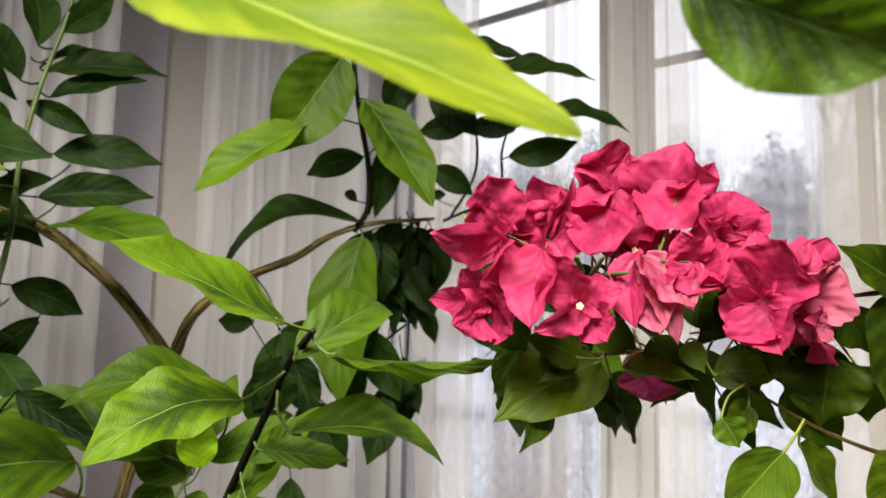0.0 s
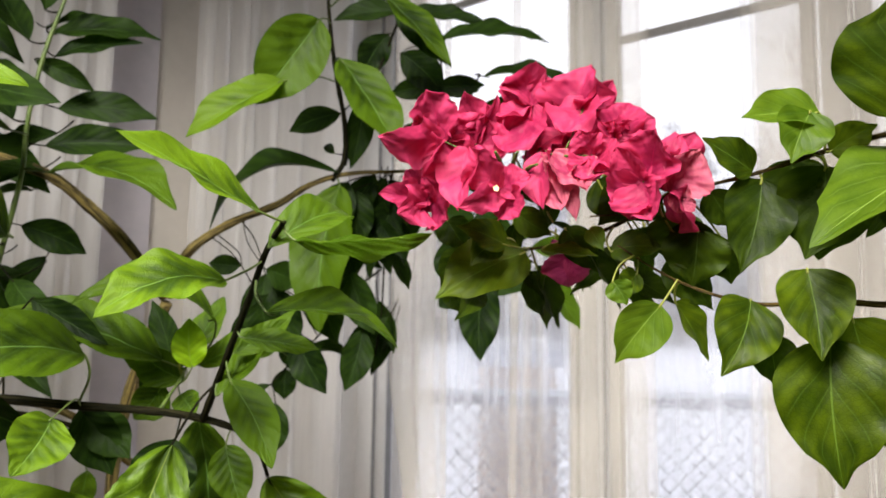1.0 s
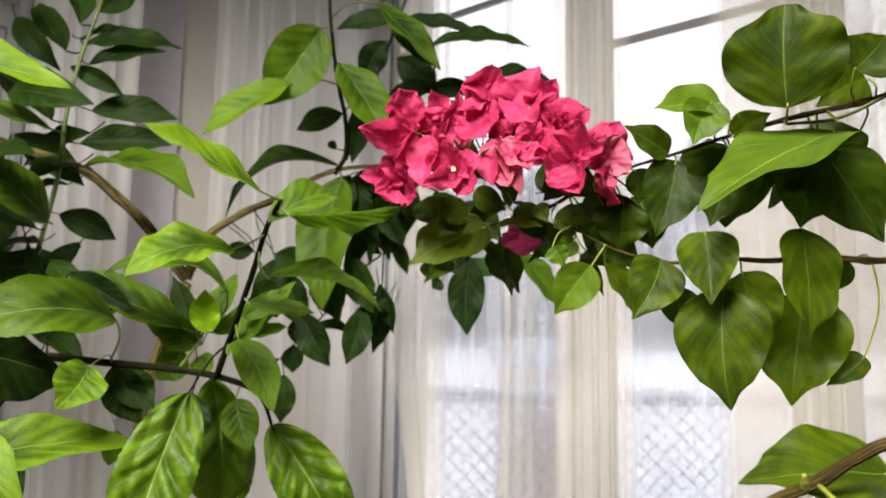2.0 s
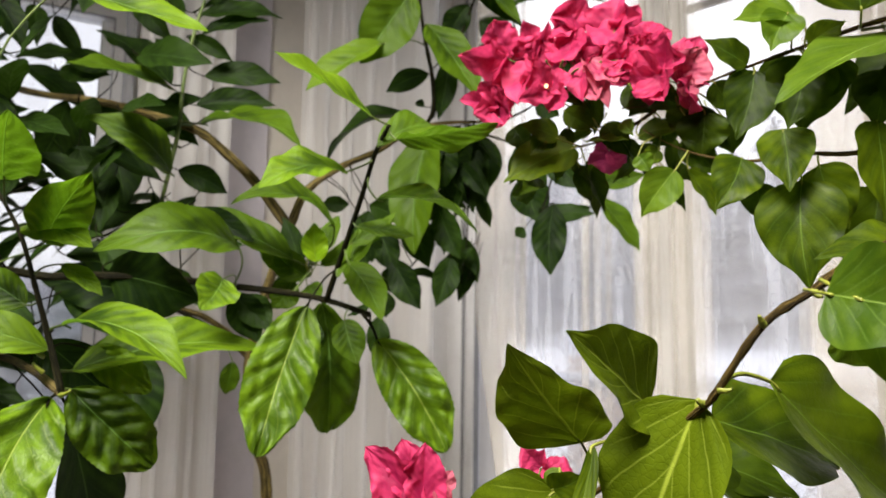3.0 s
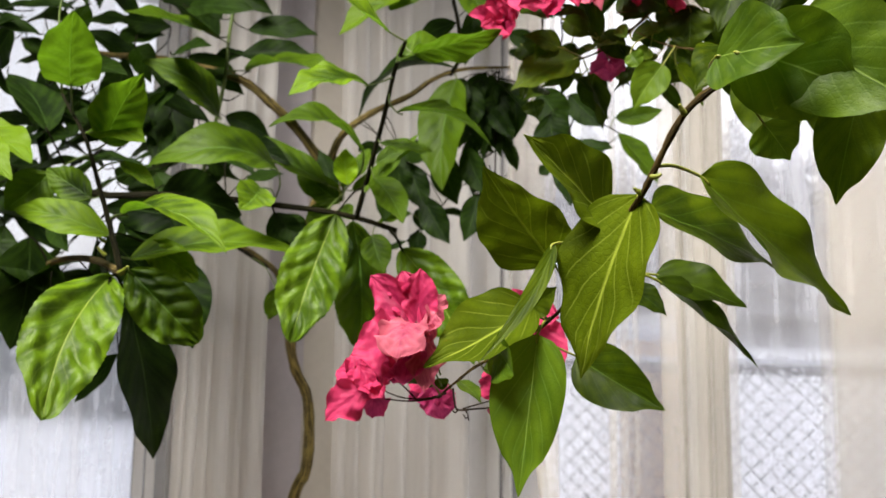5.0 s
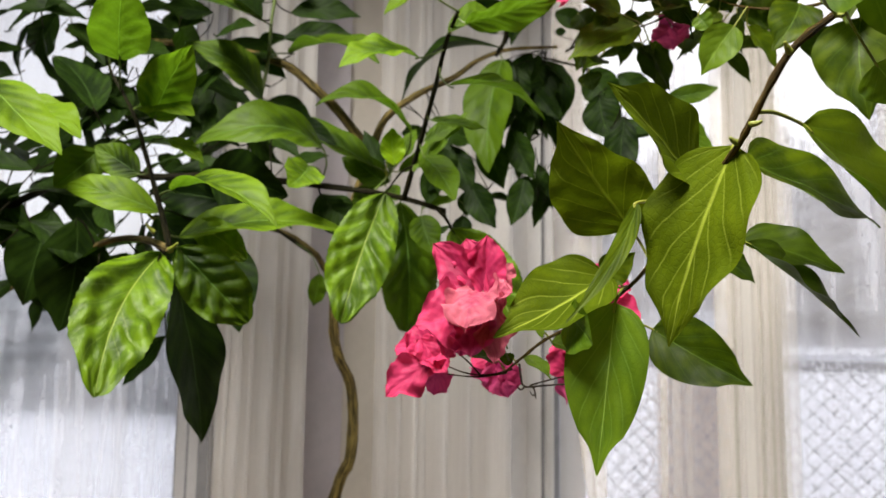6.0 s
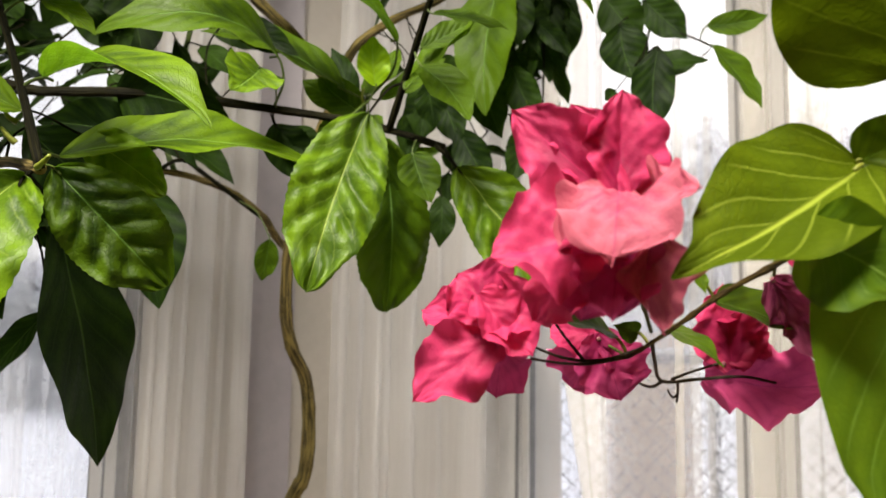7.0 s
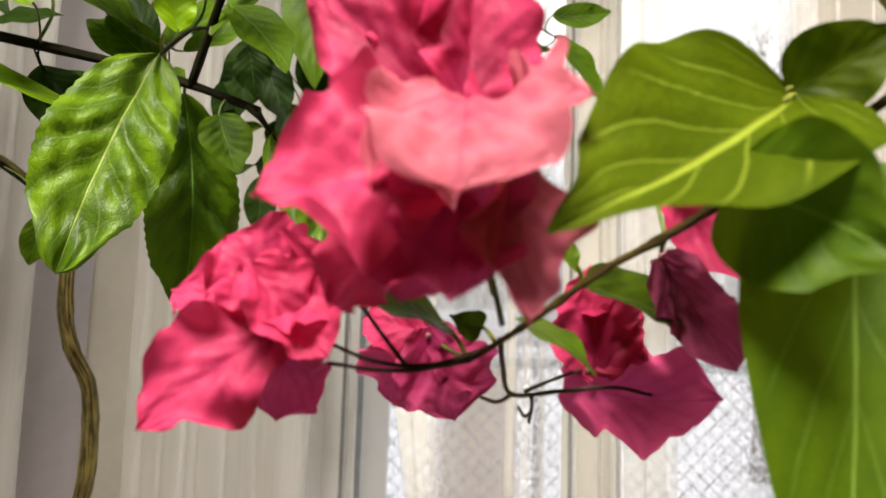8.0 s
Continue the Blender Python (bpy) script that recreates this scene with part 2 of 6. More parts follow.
VEIL = sheer("fine_veil", (0.91, 0.90, 0.88), 0.05, 0.13, 0.6)
DRAPE = sheer("dense_curtain", (0.94, 0.93, 0.91), 0.38, 0.56, 0.35)


def misted(name, fog_lo, fog_hi, blur, foot, z_low, z_high):
    """Window glass with a film of condensation, drops and runs of water."""
    m, t, out = material(name)
    runs = speckle(t, 40, 4.0, 0.6, (1, 1, 0.06), 0.4, 0.7)
    drops = speckle(t, 150, 3.0, 0.7, (1, 1, 0.6), 0.52, 0.66)
    sep = node(t, "ShaderNodeSeparateXYZ", i0=t.nodes.new("ShaderNodeTexCoord").outputs["Object"])
    low = ramp(t, maths(t, "ADD", sep.outputs[2], maths(t, "MULTIPLY", speckle(t, 5, 3.0), 0.3)), z_low, z_high, 1.0, 0.2)
    low = maths(t, "MULTIPLY", low, ramp(t, sep.outputs[2], 1.05, 1.3, foot, 1.0))
    fog = maths(t, "MULTIPLY", maths(t, "ADD", fog_lo, maths(t, "MULTIPLY", runs, fog_hi - fog_lo)), low)
    fog = maths(t, "MULTIPLY", fog, maths(t, "SUBTRACT", 1.0, maths(t, "MULTIPLY", drops, 0.7)))
    g = node(t, "ShaderNodeBsdfGlass", Roughness=maths(t, "ADD", blur * 0.3, maths(t, "MULTIPLY", runs, blur)), IOR=1.08)
    g.inputs[0].default_value = (0.95, 0.96, 0.98, 1)
    bp = node(t, "ShaderNodeBump", Strength=0.5, Distance=0.001, Height=drops)
    t.links.new(bp.outputs[0], g.inputs["Normal"])
    df, tl = node(t, "ShaderNodeBsdfDiffuse"), node(t, "ShaderNodeBsdfTranslucent")
    df.inputs[0].default_value = tl.inputs[0].default_value = (0.86, 0.89, 0.96, 1)
    film = node(t, "ShaderNodeMixShader", i0=0.75, i1=df.outputs[0], i2=tl.outputs[0])
    mx = node(t, "ShaderNodeMixShader", i0=fog, i1=g.outputs[0], i2=film.outputs[0])
    t.links.new(mx.outputs[0], out.inputs[0])
    return m


GLASS = misted("misted_glass", 0.14, 0.36, 0.04, 0.25, 1.6, 2.35)
WETGLASS = misted("streaming_glass", 0.18, 0.46, 0.14, 1.0, 1.0, 1.5)


# ---- building helpers ----
def part(name, bm, mat, parent=None, label="", smooth=True):
    mesh = bpy.data.meshes.new(name)
    bm.to_mesh(mesh)
    bm.free()
    for mt in mat if isinstance(mat, (list, tuple)) else [mat]:
        mesh.materials.append(mt)
    if smooth:
        mesh.polygons.foreach_set("use_smooth", [True] * len(mesh.polygons))
    ob = new(name, mesh)
    if parent is not None:
        ob.parent = parent
    if label:
        tagged(ob, label)
    return ob


def box(bm, x0, x1, y0, y1, z0, z1, m=Matrix()):
    v = [bm.verts.new(m @ Vector((x, y, z))) for x in (x0, x1) for y in (y0, y1) for z in (z0, z1)]
    for q in ((0, 1, 3, 2), (4, 6, 7, 5), (0, 4, 5, 1), (2, 3, 7, 6), (0, 2, 6, 4), (1, 5, 7, 3)):
        bm.faces.new([v[i] for i in q])


def glide(points, steps):
    """A smooth line through the points (Catmull-Rom)."""
    p = [Vector(q) for q in points]
    p = [2 * p[0] - p[1], *p, 2 * p[-1] - p[-2]]
    line = []
    for i in range(1, len(p) - 2):
        for k in range(steps):
            s = k / steps
            a, b, c, d = p[i - 1 : i + 3]
            line.append(0.5 * ((2 * b) + (c - a) * s + (2 * a - 5 * b + 4 * c - d) * s**2 + (3 * b - a - 3 * c + d) * s**3))
    return line + [p[-2]]


def tube(bm, line, r0, r1, sides=8, knobs=0.0, slot=0, seed=0):
    """A tapered round stalk along a line, closed at its ends, with swollen joints."""
    rng = random.Random(seed)
    rings, side = [], None
    for i, p in enumerate(line):
        along = (line[min(i + 1, len(line) - 1)] - line[max(i - 1, 0)]).normalized()
        side = (side - along * side.dot(along)).normalized() if side else along.orthogonal().normalized()
        up = along.cross(side)
        r = r0 + (r1 - r0) * i / (len(line) - 1)
        r *= 1 + knobs * (0.9 if i % 5 == 2 else 0) + knobs * rng.uniform(-0.3, 0.3)
        rings.append([bm.verts.new(p + r * (math.cos(a) * side + math.sin(a) * up)) for a in (2 * math.pi * k / sides for k in range(sides))])
    uvl = bm.loops.layers.uv.verify()
    for i, (a, b) in enumerate(zip(rings, rings[1:])):
        for k in range(sides):
            face = bm.faces.new((a[k], a[(k + 1) % sides], b[(k + 1) % sides], b[k]))
            face.material_index = slot
            for loop, (di, dk) in zip(face.loops, ((0, 0), (0, 1), (1, 1), (1, 0))):
                loop[uvl].uv = ((i + di) * 0.5 + seed, (k + dk) / sides)
    for ring in (rings[0], rings[-1][::-1]):
        bm.faces.new(ring[::-1]).material_index = slot


def stem(plant, name, points, r0, r1, mat):
    bm = bmesh.new()
    tube(bm, glide(points, 6), r0, r1, 10 if r0 > 0.0028 else 7, 0.3 if mat is WOOD else 0.12, 0, len(points))
    return part(name, bm, mat, plant)


COUNT = [0]


def sheet(bm, base, tip, width, normal, a, b, sag, fold, wave, crinkle, nu, nv, rng, drip=0.0, teeth=0.0, lean=None):
    """A blade from base to tip: outline u^a (1-u)^b, bent along and across, with a wavy rim."""
    base, tip, n = Vector(base), Vector(tip), Vector(normal)
    ax = tip - base
    length = ax.length
    ax.normalize()
    n = (n - ax * n.dot(ax)).normalized()
    side = n.cross(ax)
    top = (a / (a + b)) ** a * (b / (a + b)) ** b
    uvl = bm.loops.layers.uv.verify()
    ph, k1, drawn = rng.uniform(0, 6.28), rng.uniform(1.6, 2.8), rng.uniform(-0.06, 0.06)
    lean = drawn if lean is None else lean
    curl = rng.uniform(-0.03, 0.08)
    rows = []
    for i in range(nu + 1):
        u = i / nu
        h = (u**a * (1 - u) ** b / top) if 0 < u < 1 else 0.0
        if drip and u > 0.78:
            h *= 1 - drip * ((u - 0.78) / 0.22) * (1 - (u - 0.78) / 0.22) * 2.2
        h = max(h * width / 2, 0.0004)
        row = []
        for j in range(nv + 1):
            v = 2 * j / nv - 1
            z = sag * length * 4 * u * (1 - u) - curl * length * (u**3 - u) + fold * abs(v) ** 1.3 * h
            z += wave * width * math.sin(k1 * 6.28 * u + ph + (1.7 if v > 0 else 0)) * abs(v) ** 2 * math.sin(math.pi * u) ** 0.5
            if crinkle:
                deep = 0.75 + 0.9 * noise.noise(Vector((4 * u + ph, 2 * v, 3 + ph)))
                pillow = abs(math.sin(17 * (u - 0.22 * abs(v) ** 0.8) + ph)) ** 0.75
                z += crinkle * width * 1.7 * deep * pillow * math.sin(math.pi * min(1, abs(v) * 1.02)) ** 0.8 * math.sin(math.pi * u) ** 0.6
                z += crinkle * width * 1.3 * noise.noise(Vector((6 * u + ph, 3 * v, ph))) + crinkle * width * 0.15 * noise.noise(Vector((15 * u + ph, 7 * v, ph)))
            y = v * h * (1 + teeth * (1 - 2 * abs((u * 21 + ph) % 1 - 0.5))) + lean * length * 4 * u * (1 - u)
            row.append((bm.verts.new(base + ax * (u * length) + side * y + n * z), u, (v + 1) / 2))
        rows.append(row)
    for p, q in zip(rows, rows[1:]):
        for j in range(nv):
            four = (p[j], q[j], q[j + 1], p[j + 1])
            face = bm.faces.new([w[0] for w in four])
            for loop, w in zip(face.loops, four):
                loop[uvl].uv = (w[1], w[2])


def leaf(plant, base, tip, width, normal, kind, stalk, sag=0.0, crinkle=False, fold=None, broad=False, lean=None):
    COUNT[0] += 1
    rng = random.Random(COUNT[0])
    bm = bmesh.new()
    vine = kind[0] == "b"
    span = (Vector(tip) - Vector(base)).length
    sag = sag + rng.uniform(-0.01, 0.05)
    if vine:
        sheet(bm, base, tip, width, normal, 0.5 if broad else 0.52, 0.62 if broad else 1.0, sag, fold or rng.uniform(0.15, 0.42), 0.05, 0.012, 26, 12, rng, 0.55, lean=lean)
    else:
        sheet(bm, base, tip, width, normal, 0.6 if crinkle else 0.86 if kind == "d" else 0.68, 0.58 if crinkle else 1.0 if kind == "d" else 0.84, sag, fold or rng.uniform(0.15, 0.45), 0.06, 0.062 if crinkle else 0.02 if kind in "mlya" else 0.012, (84 if crinkle else 46 if kind in "mlya" else 24), 24 if crinkle else 12 if kind in "mlya" else 8, rng, 0.3, teeth=0.035 if kind in "mlyac" else 0.02, lean=lean)
    b, s = Vector(base), Vector(stalk)
    if (b - s).length > 0.003:
        ax = (Vector(tip) - b).normalized()
        r = 0.0007 + 0.004 * span
        tube(bm, glide([s, s.lerp(b, 0.55) - ax * 0.15 * (b - s).length, b, b + ax * span * 0.06], 4), r, r * 0.8, 6, 0.0, 1)
    ob = part("leaf", bm, [LEAF[kind], TWIG if kind in "dc" else VINESHOOT if vine else SHOOT], plant)
    return ob


def papery(bm, base, tip, width, normal, rng, crumple, calm=1.0, shape=None):
    """A bract: broad, rounded at its base and pointed, hollowed like a shell, with a creased middle and a wavy rim."""
    n = Vector(normal)
    ax = Vector(tip) - Vector(base)
    length = ax.length
    ax.normalize()
    n = (n - ax * n.dot(ax)).normalized()
    side = n.cross(ax)
    uvl = bm.loops.layers.uv.verify()
    ph, cup, fold, twist = rng.uniform(0, 50), rng.uniform(-0.15, 0.55), rng.uniform(0.05, 0.75), rng.uniform(-0.4, 0.4)
    roll = rng.uniform(-0.9, 0.35)
    cup, fold, twist, roll, *blunt = shape or (cup * calm, fold * calm, twist * calm, roll * calm)
    end, frill = (blunt[0] if blunt else 2.0 if shape else 1.85), (2.1 if shape else 1.6)
    nu, nv = (36, 24) if shape else (30, 18)
    rows = []
    for i in range(nu + 1):
        u = i / nu
        h = width / 2 * (min(1, (u + 0.02) / 0.42) ** 0.45 if u < 0.4 else max(0.0, 1 - ((u - 0.4) / 0.6) ** end) ** 0.70)
        h = max(h, 0.0005)
        row = []
        for j in range(nv + 1):
            v = 2 * j / nv - 1
            rim = abs(v) ** 2.5 * math.sin(math.pi * min(1, u * 1.1)) ** 0.5
            z = cup * length * (u * u - u) + fold * abs(v) ** 1.5 * h + twist * v * h * u + roll * length * max(0, u - 0.55) ** 2 * 1.6
            z -= 0.035 * width * math.exp(-((v / 0.12) ** 2)) * math.sin(math.pi * u)
            z += 0.11 * frill * (0.4 + 0.6 * calm) * width * rim * (math.sin(6.5 * u + 1.6 * v + ph) + 0.35 * frill * math.sin(15 * u + 3 * v + 2 * ph))
            z += 0.06 * crumple * width * noise.noise(Vector((3.4 * u + ph, 2.0 * v, ph))) + 0.026 * crumple * width * noise.noise(Vector((8 * u, 5 * v, ph)))
            z += 0.010 * crumple * width * noise.noise(Vector((19 * u, 12 * v, ph)))
            y = v * h * (1 + 0.16 * frill * noise.noise(Vector((4 * u + ph, 9.0 * (v > 0), 2.0))) + 0.07 * frill * noise.noise(Vector((13 * u + ph, 9.0 * (v > 0), 7.0))))
            x = u * length * (1 - 0.03 * abs(v)) - 0.12 * length * abs(v) ** 2 * max(0, 0.25 - u)
            row.append((bm.verts.new(Vector(base) + ax * x + side * y + n * z), u, (v + 1) / 2))
        rows.append(row)
    for p, q in zip(rows, rows[1:]):
        for j in range(nv):
            four = (p[j], q[j], q[j + 1], p[j + 1])
            face = bm.faces.new([w[0] for w in four])
            for loop, w in zip(face.loops, four):
                loop[uvl].uv = (w[1], w[2])


def flower(plant, centre, out, kind, stalk, sunk, loose, *bracts):
    """Papery bracts round one small tube-shaped floret on a thin stalk."""
    COUNT[0] += 1
    c, o, s = Vector(centre), Vector(out), Vector(stalk)
    rng = random.Random(int(c.x * 5000) * 31 + int(c.z * 5000) + 4)
    c = c - o * sunk
    bm = bmesh.new()
    tube(bm, glide([c - o * 0.004, c + o * 0.006, c + o * 0.012], 3), 0.0009, 0.0013, 7)
    for k in range(5):
        ang = k * 1.2566
        e = o.orthogonal().normalized()
        d = (e * math.cos(ang) + o.cross(e) * math.sin(ang))
        sheet(bm, c + o * 0.012, c + o * 0.0125 + d * 0.0022, 0.002, o, 0.5, 0.4, 0, 0.1, 0.0, 0.0, 3, 2, rng)
    fl = part("flower", bm, FLORET, plant, "cream floret ringed by papery bracts")
    c = c + o * sunk
    if (c - s).length > 0.003:
        bm = bmesh.new()
        tube(bm, glide([s, s.lerp(c, 0.5) - o * 0.004, c - o * 0.003], 5), 0.0008, 0.0006, 6)
        part("flower_stalk", bm, SHOOT, fl)
    for tip, width, *facing in bracts:
        bm = bmesh.new()
        t = Vector(tip)
        start = c + (t - c) * 0.02 - o * 0.003
        n = (o + loose * Vector((rng.uniform(-1, 1), rng.uniform(-1, 1), rng.uniform(-0.4, 1)))).normalized()
        n = Vector(facing[0]) if facing else n
        papery(bm, start, t, width * (1.08 if facing else 1.25), n, rng, 1.5 if kind == "old" else 1.0, facing[1] if len(facing) > 1 else 0.85 if facing else 1.0)
        part("bract", bm, BRACT[kind], fl)
    return fl


def bloom(plant, centre, out, stalk, *bracts):
    """A flower seen close: every bract with its own foot, tip, width, facing and bend."""
    c, o, q = Vector(centre), Vector(out).normalized(), Vector(stalk)
    rng = random.Random(int(c.x * 7000) * 17 + int(c.z * 7000))
    bm = bmesh.new()
    foot = c - o * 0.008
    tube(bm, glide([foot, foot + o * 0.005, foot + o * 0.009], 3), 0.0009, 0.0012, 7)
    fl = part("flower", bm, TUBE, plant, "narrow floret hidden among papery bracts")
    bm = bmesh.new()
    tube(bm, glide([q, q.lerp(foot, 0.5) + Vector((0, 0.003, 0)), foot], 5), 0.0008, 0.0006, 6)
    part("flower_stalk", bm, SHOOT, fl)
    for kind, base, tip, width, facing, bend in bracts:
        bm = bmesh.new()
        papery(bm, base, tip, width, facing, rng, 1.4 if kind == "old" else 0.95, 1.0, bend)
        part("bract", bm, BRACT[kind], fl)
    return fl


# ---- the room: two walls meet in a corner behind the plants ----
CORNER, LEFT, RIGHT = Vector((-0.288, 1.903, 0)), Vector((-0.788, -0.616, 0)), Vector((0.80, -0.60, 0))
HIGH = 2.65


def along(direction, inward):
    """Local x along the wall from the corner, y into the room."""
    y = Vector((-direction.y, direction.x, 0)) * inward
    m = Matrix((direction.to_4d(), y.to_4d(), (0, 0, 1, 0), (0, 0, 0, 1))).transposed()
    m.translation = CORNER
    for i in range(3):
        m[3][i] = 0
    m[3][3] = 1
    return m


ML, MR = along(LEFT, 1), along(RIGHT, -1)


def wall(name, m, length, openings, mat, label):
    bm = bmesh.new()
    x = -0.3
    for x0, x1, z0, z1 in openings:
        box(bm, x, x0, -0.3, 0, 0, HIGH, m)
        box(bm, x0, x1, -0.3, 0, 0, z0, m)
        box(bm, x0, x1, -0.3, 0, z1, HIGH, m)
        x = x1
    box(bm, x, length, -0.3, 0, 0, HIGH, m)
    return tagged(part(name, bm, mat, None, smooth=False), label, "wall", kind="structure")


LEFT_OPEN, RIGHT_OPEN = (0.82, 2.3, 0.45, 2.16), (0.03, 1.75, 0.45, 2.52)
wall("wall_left", ML, 3.2, [LEFT_OPEN], PIER, "beige painted wall with a tall window opening")
wall("wall_right", MR, 3.4, [RIGHT_OPEN], WALL_LIT, "pale painted wall with a wide window opening")
# grey strip puts the shade of bare wall between curtains into colour
bm = bmesh.new()
box(bm, 0.50, 0.605, 0.002, 0.03, 0, HIGH, ML)
tagged(part("trim", bm, UNLIT_WALL, smooth=False), "grey upright strip standing in for unlit bare wall", "trim", kind="structure")
bm = bmesh.new()
box(bm, 0.838, 0.862, -0.02, 0.005, 0.45, 2.16, ML)
tagged(part("trim", bm, SEAL, smooth=False), "dark grey strip along the window's edge", "trim", kind="structure")
ends = (CORNER + LEFT * 3.2, CORNER + RIGHT * 3.4)
bm = bmesh.new()
box(bm, ends[0].x - 0.6, ends[0].x - 0.2, -3.0, ends[0].y + 0.3, 0, HIGH)
tagged(part("wall_west", bm, WALL, smooth=False), "plain pale painted side wall", "wall", kind="structure")
bm = bmesh.new()
box(bm, ends[1].x + 0.2, ends[1].x + 0.6, -3.0, ends[1].y + 0.3, 0, HIGH)
tagged(part("wall_east", bm, WALL, smooth=False), "plain pale painted side wall", "wall", kind="structure")
bm = bmesh.new()
box(bm, ends[0].x - 0.6, ends[1].x + 0.6, -3.2, -3.0, 0, HIGH)
tagged(part("wall_south", bm, WALL, smooth=False), "plain pale painted back wall", "wall", kind="structure")
for name, z0, z1, mat, label in (("floor", -0.2, 0.0, FLOORM, "brown wooden floor"), ("ceiling", HIGH, HIGH + 0.2, CEIL, "plain white painted ceiling")):
    bm = bmesh.new()
    pts = [(ends[0].x - 0.6, -3.2), (ends[1].x + 0.6, -3.2), (ends[1].x + 0.6, ends[1].y + 0.3), (CORNER.x, CORNER.y + 0.45), (ends[0].x - 0.6, ends[0].y + 0.3)]
    lo, hi = [bm.verts.new((x, y, z0)) for x, y in pts], [bm.verts.new((x, y, z1)) for x, y in pts]
    bm.faces.new(lo[::-1]), bm.faces.new(hi)
    for i in range(5):
        bm.faces.new((lo[i], lo[(i + 1) % 5], hi[(i + 1) % 5], hi[i]))
    tagged(part(name, bm, mat, smooth=False), label, name, kind="structure")


def window(name, m, opening, posts, bars, glass, label):
    """A plastic frame in the opening, with posts, bars, seals and one pane for each light."""
    x0, x1, z0, z1 = opening
    top = tagged(new(name), label, "window", kind="structure")
    for a, b, c, d in ((x0, x0 + 0.06, z0, z1), (x1 - 0.06, x1, z0, z1), (x0 + 0.06, x1 - 0.06, z0, z0 + 0.06), (x0 + 0.06, x1 - 0.06, z1 - 0.06, z1)):
        bm = bmesh.new()
        box(bm, a, b, -0.16, -0.08, c, d, m)
        part("window_frame", bm, PVC, top, smooth=False)
    edges = [x0 + 0.06, *posts, x1 - 0.06]
    for x in posts:
        bm = bmesh.new()
        box(bm, x - 0.025, x + 0.025, -0.15, -0.1, z0 + 0.06, z1 - 0.06, m)
        part("mullion", bm, PVC, top, smooth=False)
    for a, b in zip(edges, edges[1:]):
        a, b = a + (0.03 if a in posts else 0), b - (0.03 if b in posts else 0)
        bm = bmesh.new()
        for q in ((a, a + 0.004, z0 + 0.06, z1 - 0.06), (b - 0.004, b, z0 + 0.06, z1 - 0.06), (a + 0.004, b - 0.004, z1 - 0.064, z1 - 0.06)):
            box(bm, q[0], q[1], -0.088, -0.078, q[2], q[3], m)
        part("seal", bm, SEAL, top, "dark rubber window seal", smooth=False)
        for q0, q1, mat, kind in ((a + 0.004, a + 0.028, PVC, "bead"), (a + 0.028, a + 0.0305, SEAL, "inner_seal"), (b - 0.028, b - 0.004, PVC, "bead"), (b - 0.0305, b - 0.028, SEAL, "inner_seal")):
            bm = bmesh.new()
            box(bm, q0, q1, -0.124, -0.098 if mat is PVC else -0.104, z0 + 0.06, z1 - 0.066, m)
            part(kind, bm, mat, top, smooth=False)
        bm = bmesh.new()
        box(bm, a, b, -0.128, -0.126, z0 + 0.06, z1 - 0.06, m)
        pane = part("pane", bm, glass, top, "misted window glass", smooth=False)
        pane.visible_shadow = False
    for z, a, b in bars:
        bm = bmesh.new()
        box(bm, a, b, -0.122, -0.112, z - 0.009, z + 0.009, m)
        part("crossbar", bm, SEAL, top, "dark narrow crossbar", smooth=False)
    bm = bmesh.new()
    box(bm, x0, x1, -0.08, 0.1, z0 - 0.03, z0 + 0.002, m)
    part("window_sill", bm, PVC, top, smooth=False)


window("window_1", ML, LEFT_OPEN, [], [], WETGLASS, "white plastic window misted with condensation")
window("window_2", MR, RIGHT_OPEN, [0.74, 1.24], [(2.09, 0.77, 1.21), (2.30, 0.09, 0.71)], GLASS, "wide white plastic window with misted panes")


# ---- curtains ----
def pleated(name, m, turns, mat, label, seed, ripple=0.006, drawn=0.0):
    """Hanging cloth that follows the turns (x along the wall, y into the room) and so lies double or triple where it is folded back; its first edge may be drawn aside below."""
    rng = random.Random(seed)
    ph = rng.uniform(0, 20)
    line = []
    for (xa, ya), (xb, yb) in zip(turns, turns[1:]):
        count = max(2, int(abs(xb - xa) / 0.012))
        line += [(xa + (xb - xa) * k / count, ya + (yb - ya) * k / count) for k in range(count)]
    line.append(turns[-1])
    bm = bmesh.new()
    rows, grid = 28, []
    for r in range(rows + 1):
        z = HIGH - 0.05 - (HIGH - 0.12) * r / rows
        row = []
        for k, (x, y) in enumerate(line):
            sway = noise.noise(Vector((x * 5 + ph, 0.5 * z, ph)))
            aside = drawn * max(0.0, 1.32 - z) * max(0.0, 1 - (x - turns[0][0]) / 0.16)
            fine = math.sin(95 * x + 4 * noise.noise(Vector((x * 9, ph, 0.3 * z))))
            row.append(bm.verts.new(m @ Vector((x + aside + 0.02 * sway * (0.4 + HIGH - z) * 0.5, y + ripple * fine + 0.012 * sway, z))))
        grid.append(row)
    for a, b in zip(grid, grid[1:]):
        for k in range(len(line) - 1):
            bm.faces.new((a[k], a[k + 1], b[k + 1], b[k]))
    return tagged(part(name, bm, mat), label, "curtain")


def folds_at(x0, x1, y, spots, width, gap=0.007):
    """Turns for a flat hanging with narrow pleats at the given spots; a pleat may be given its own width."""
    way = 1 if x1 > x0 else -1
    turns = [(x0, y)]
    for s in spots:
        s, w = s if isinstance(s, tuple) else (s, width)
        turns += [(s + way * w, y), (s + way * w, y + gap), (s, y + gap), (s, y + 2 * gap)]
    return turns + [(x1, y)]


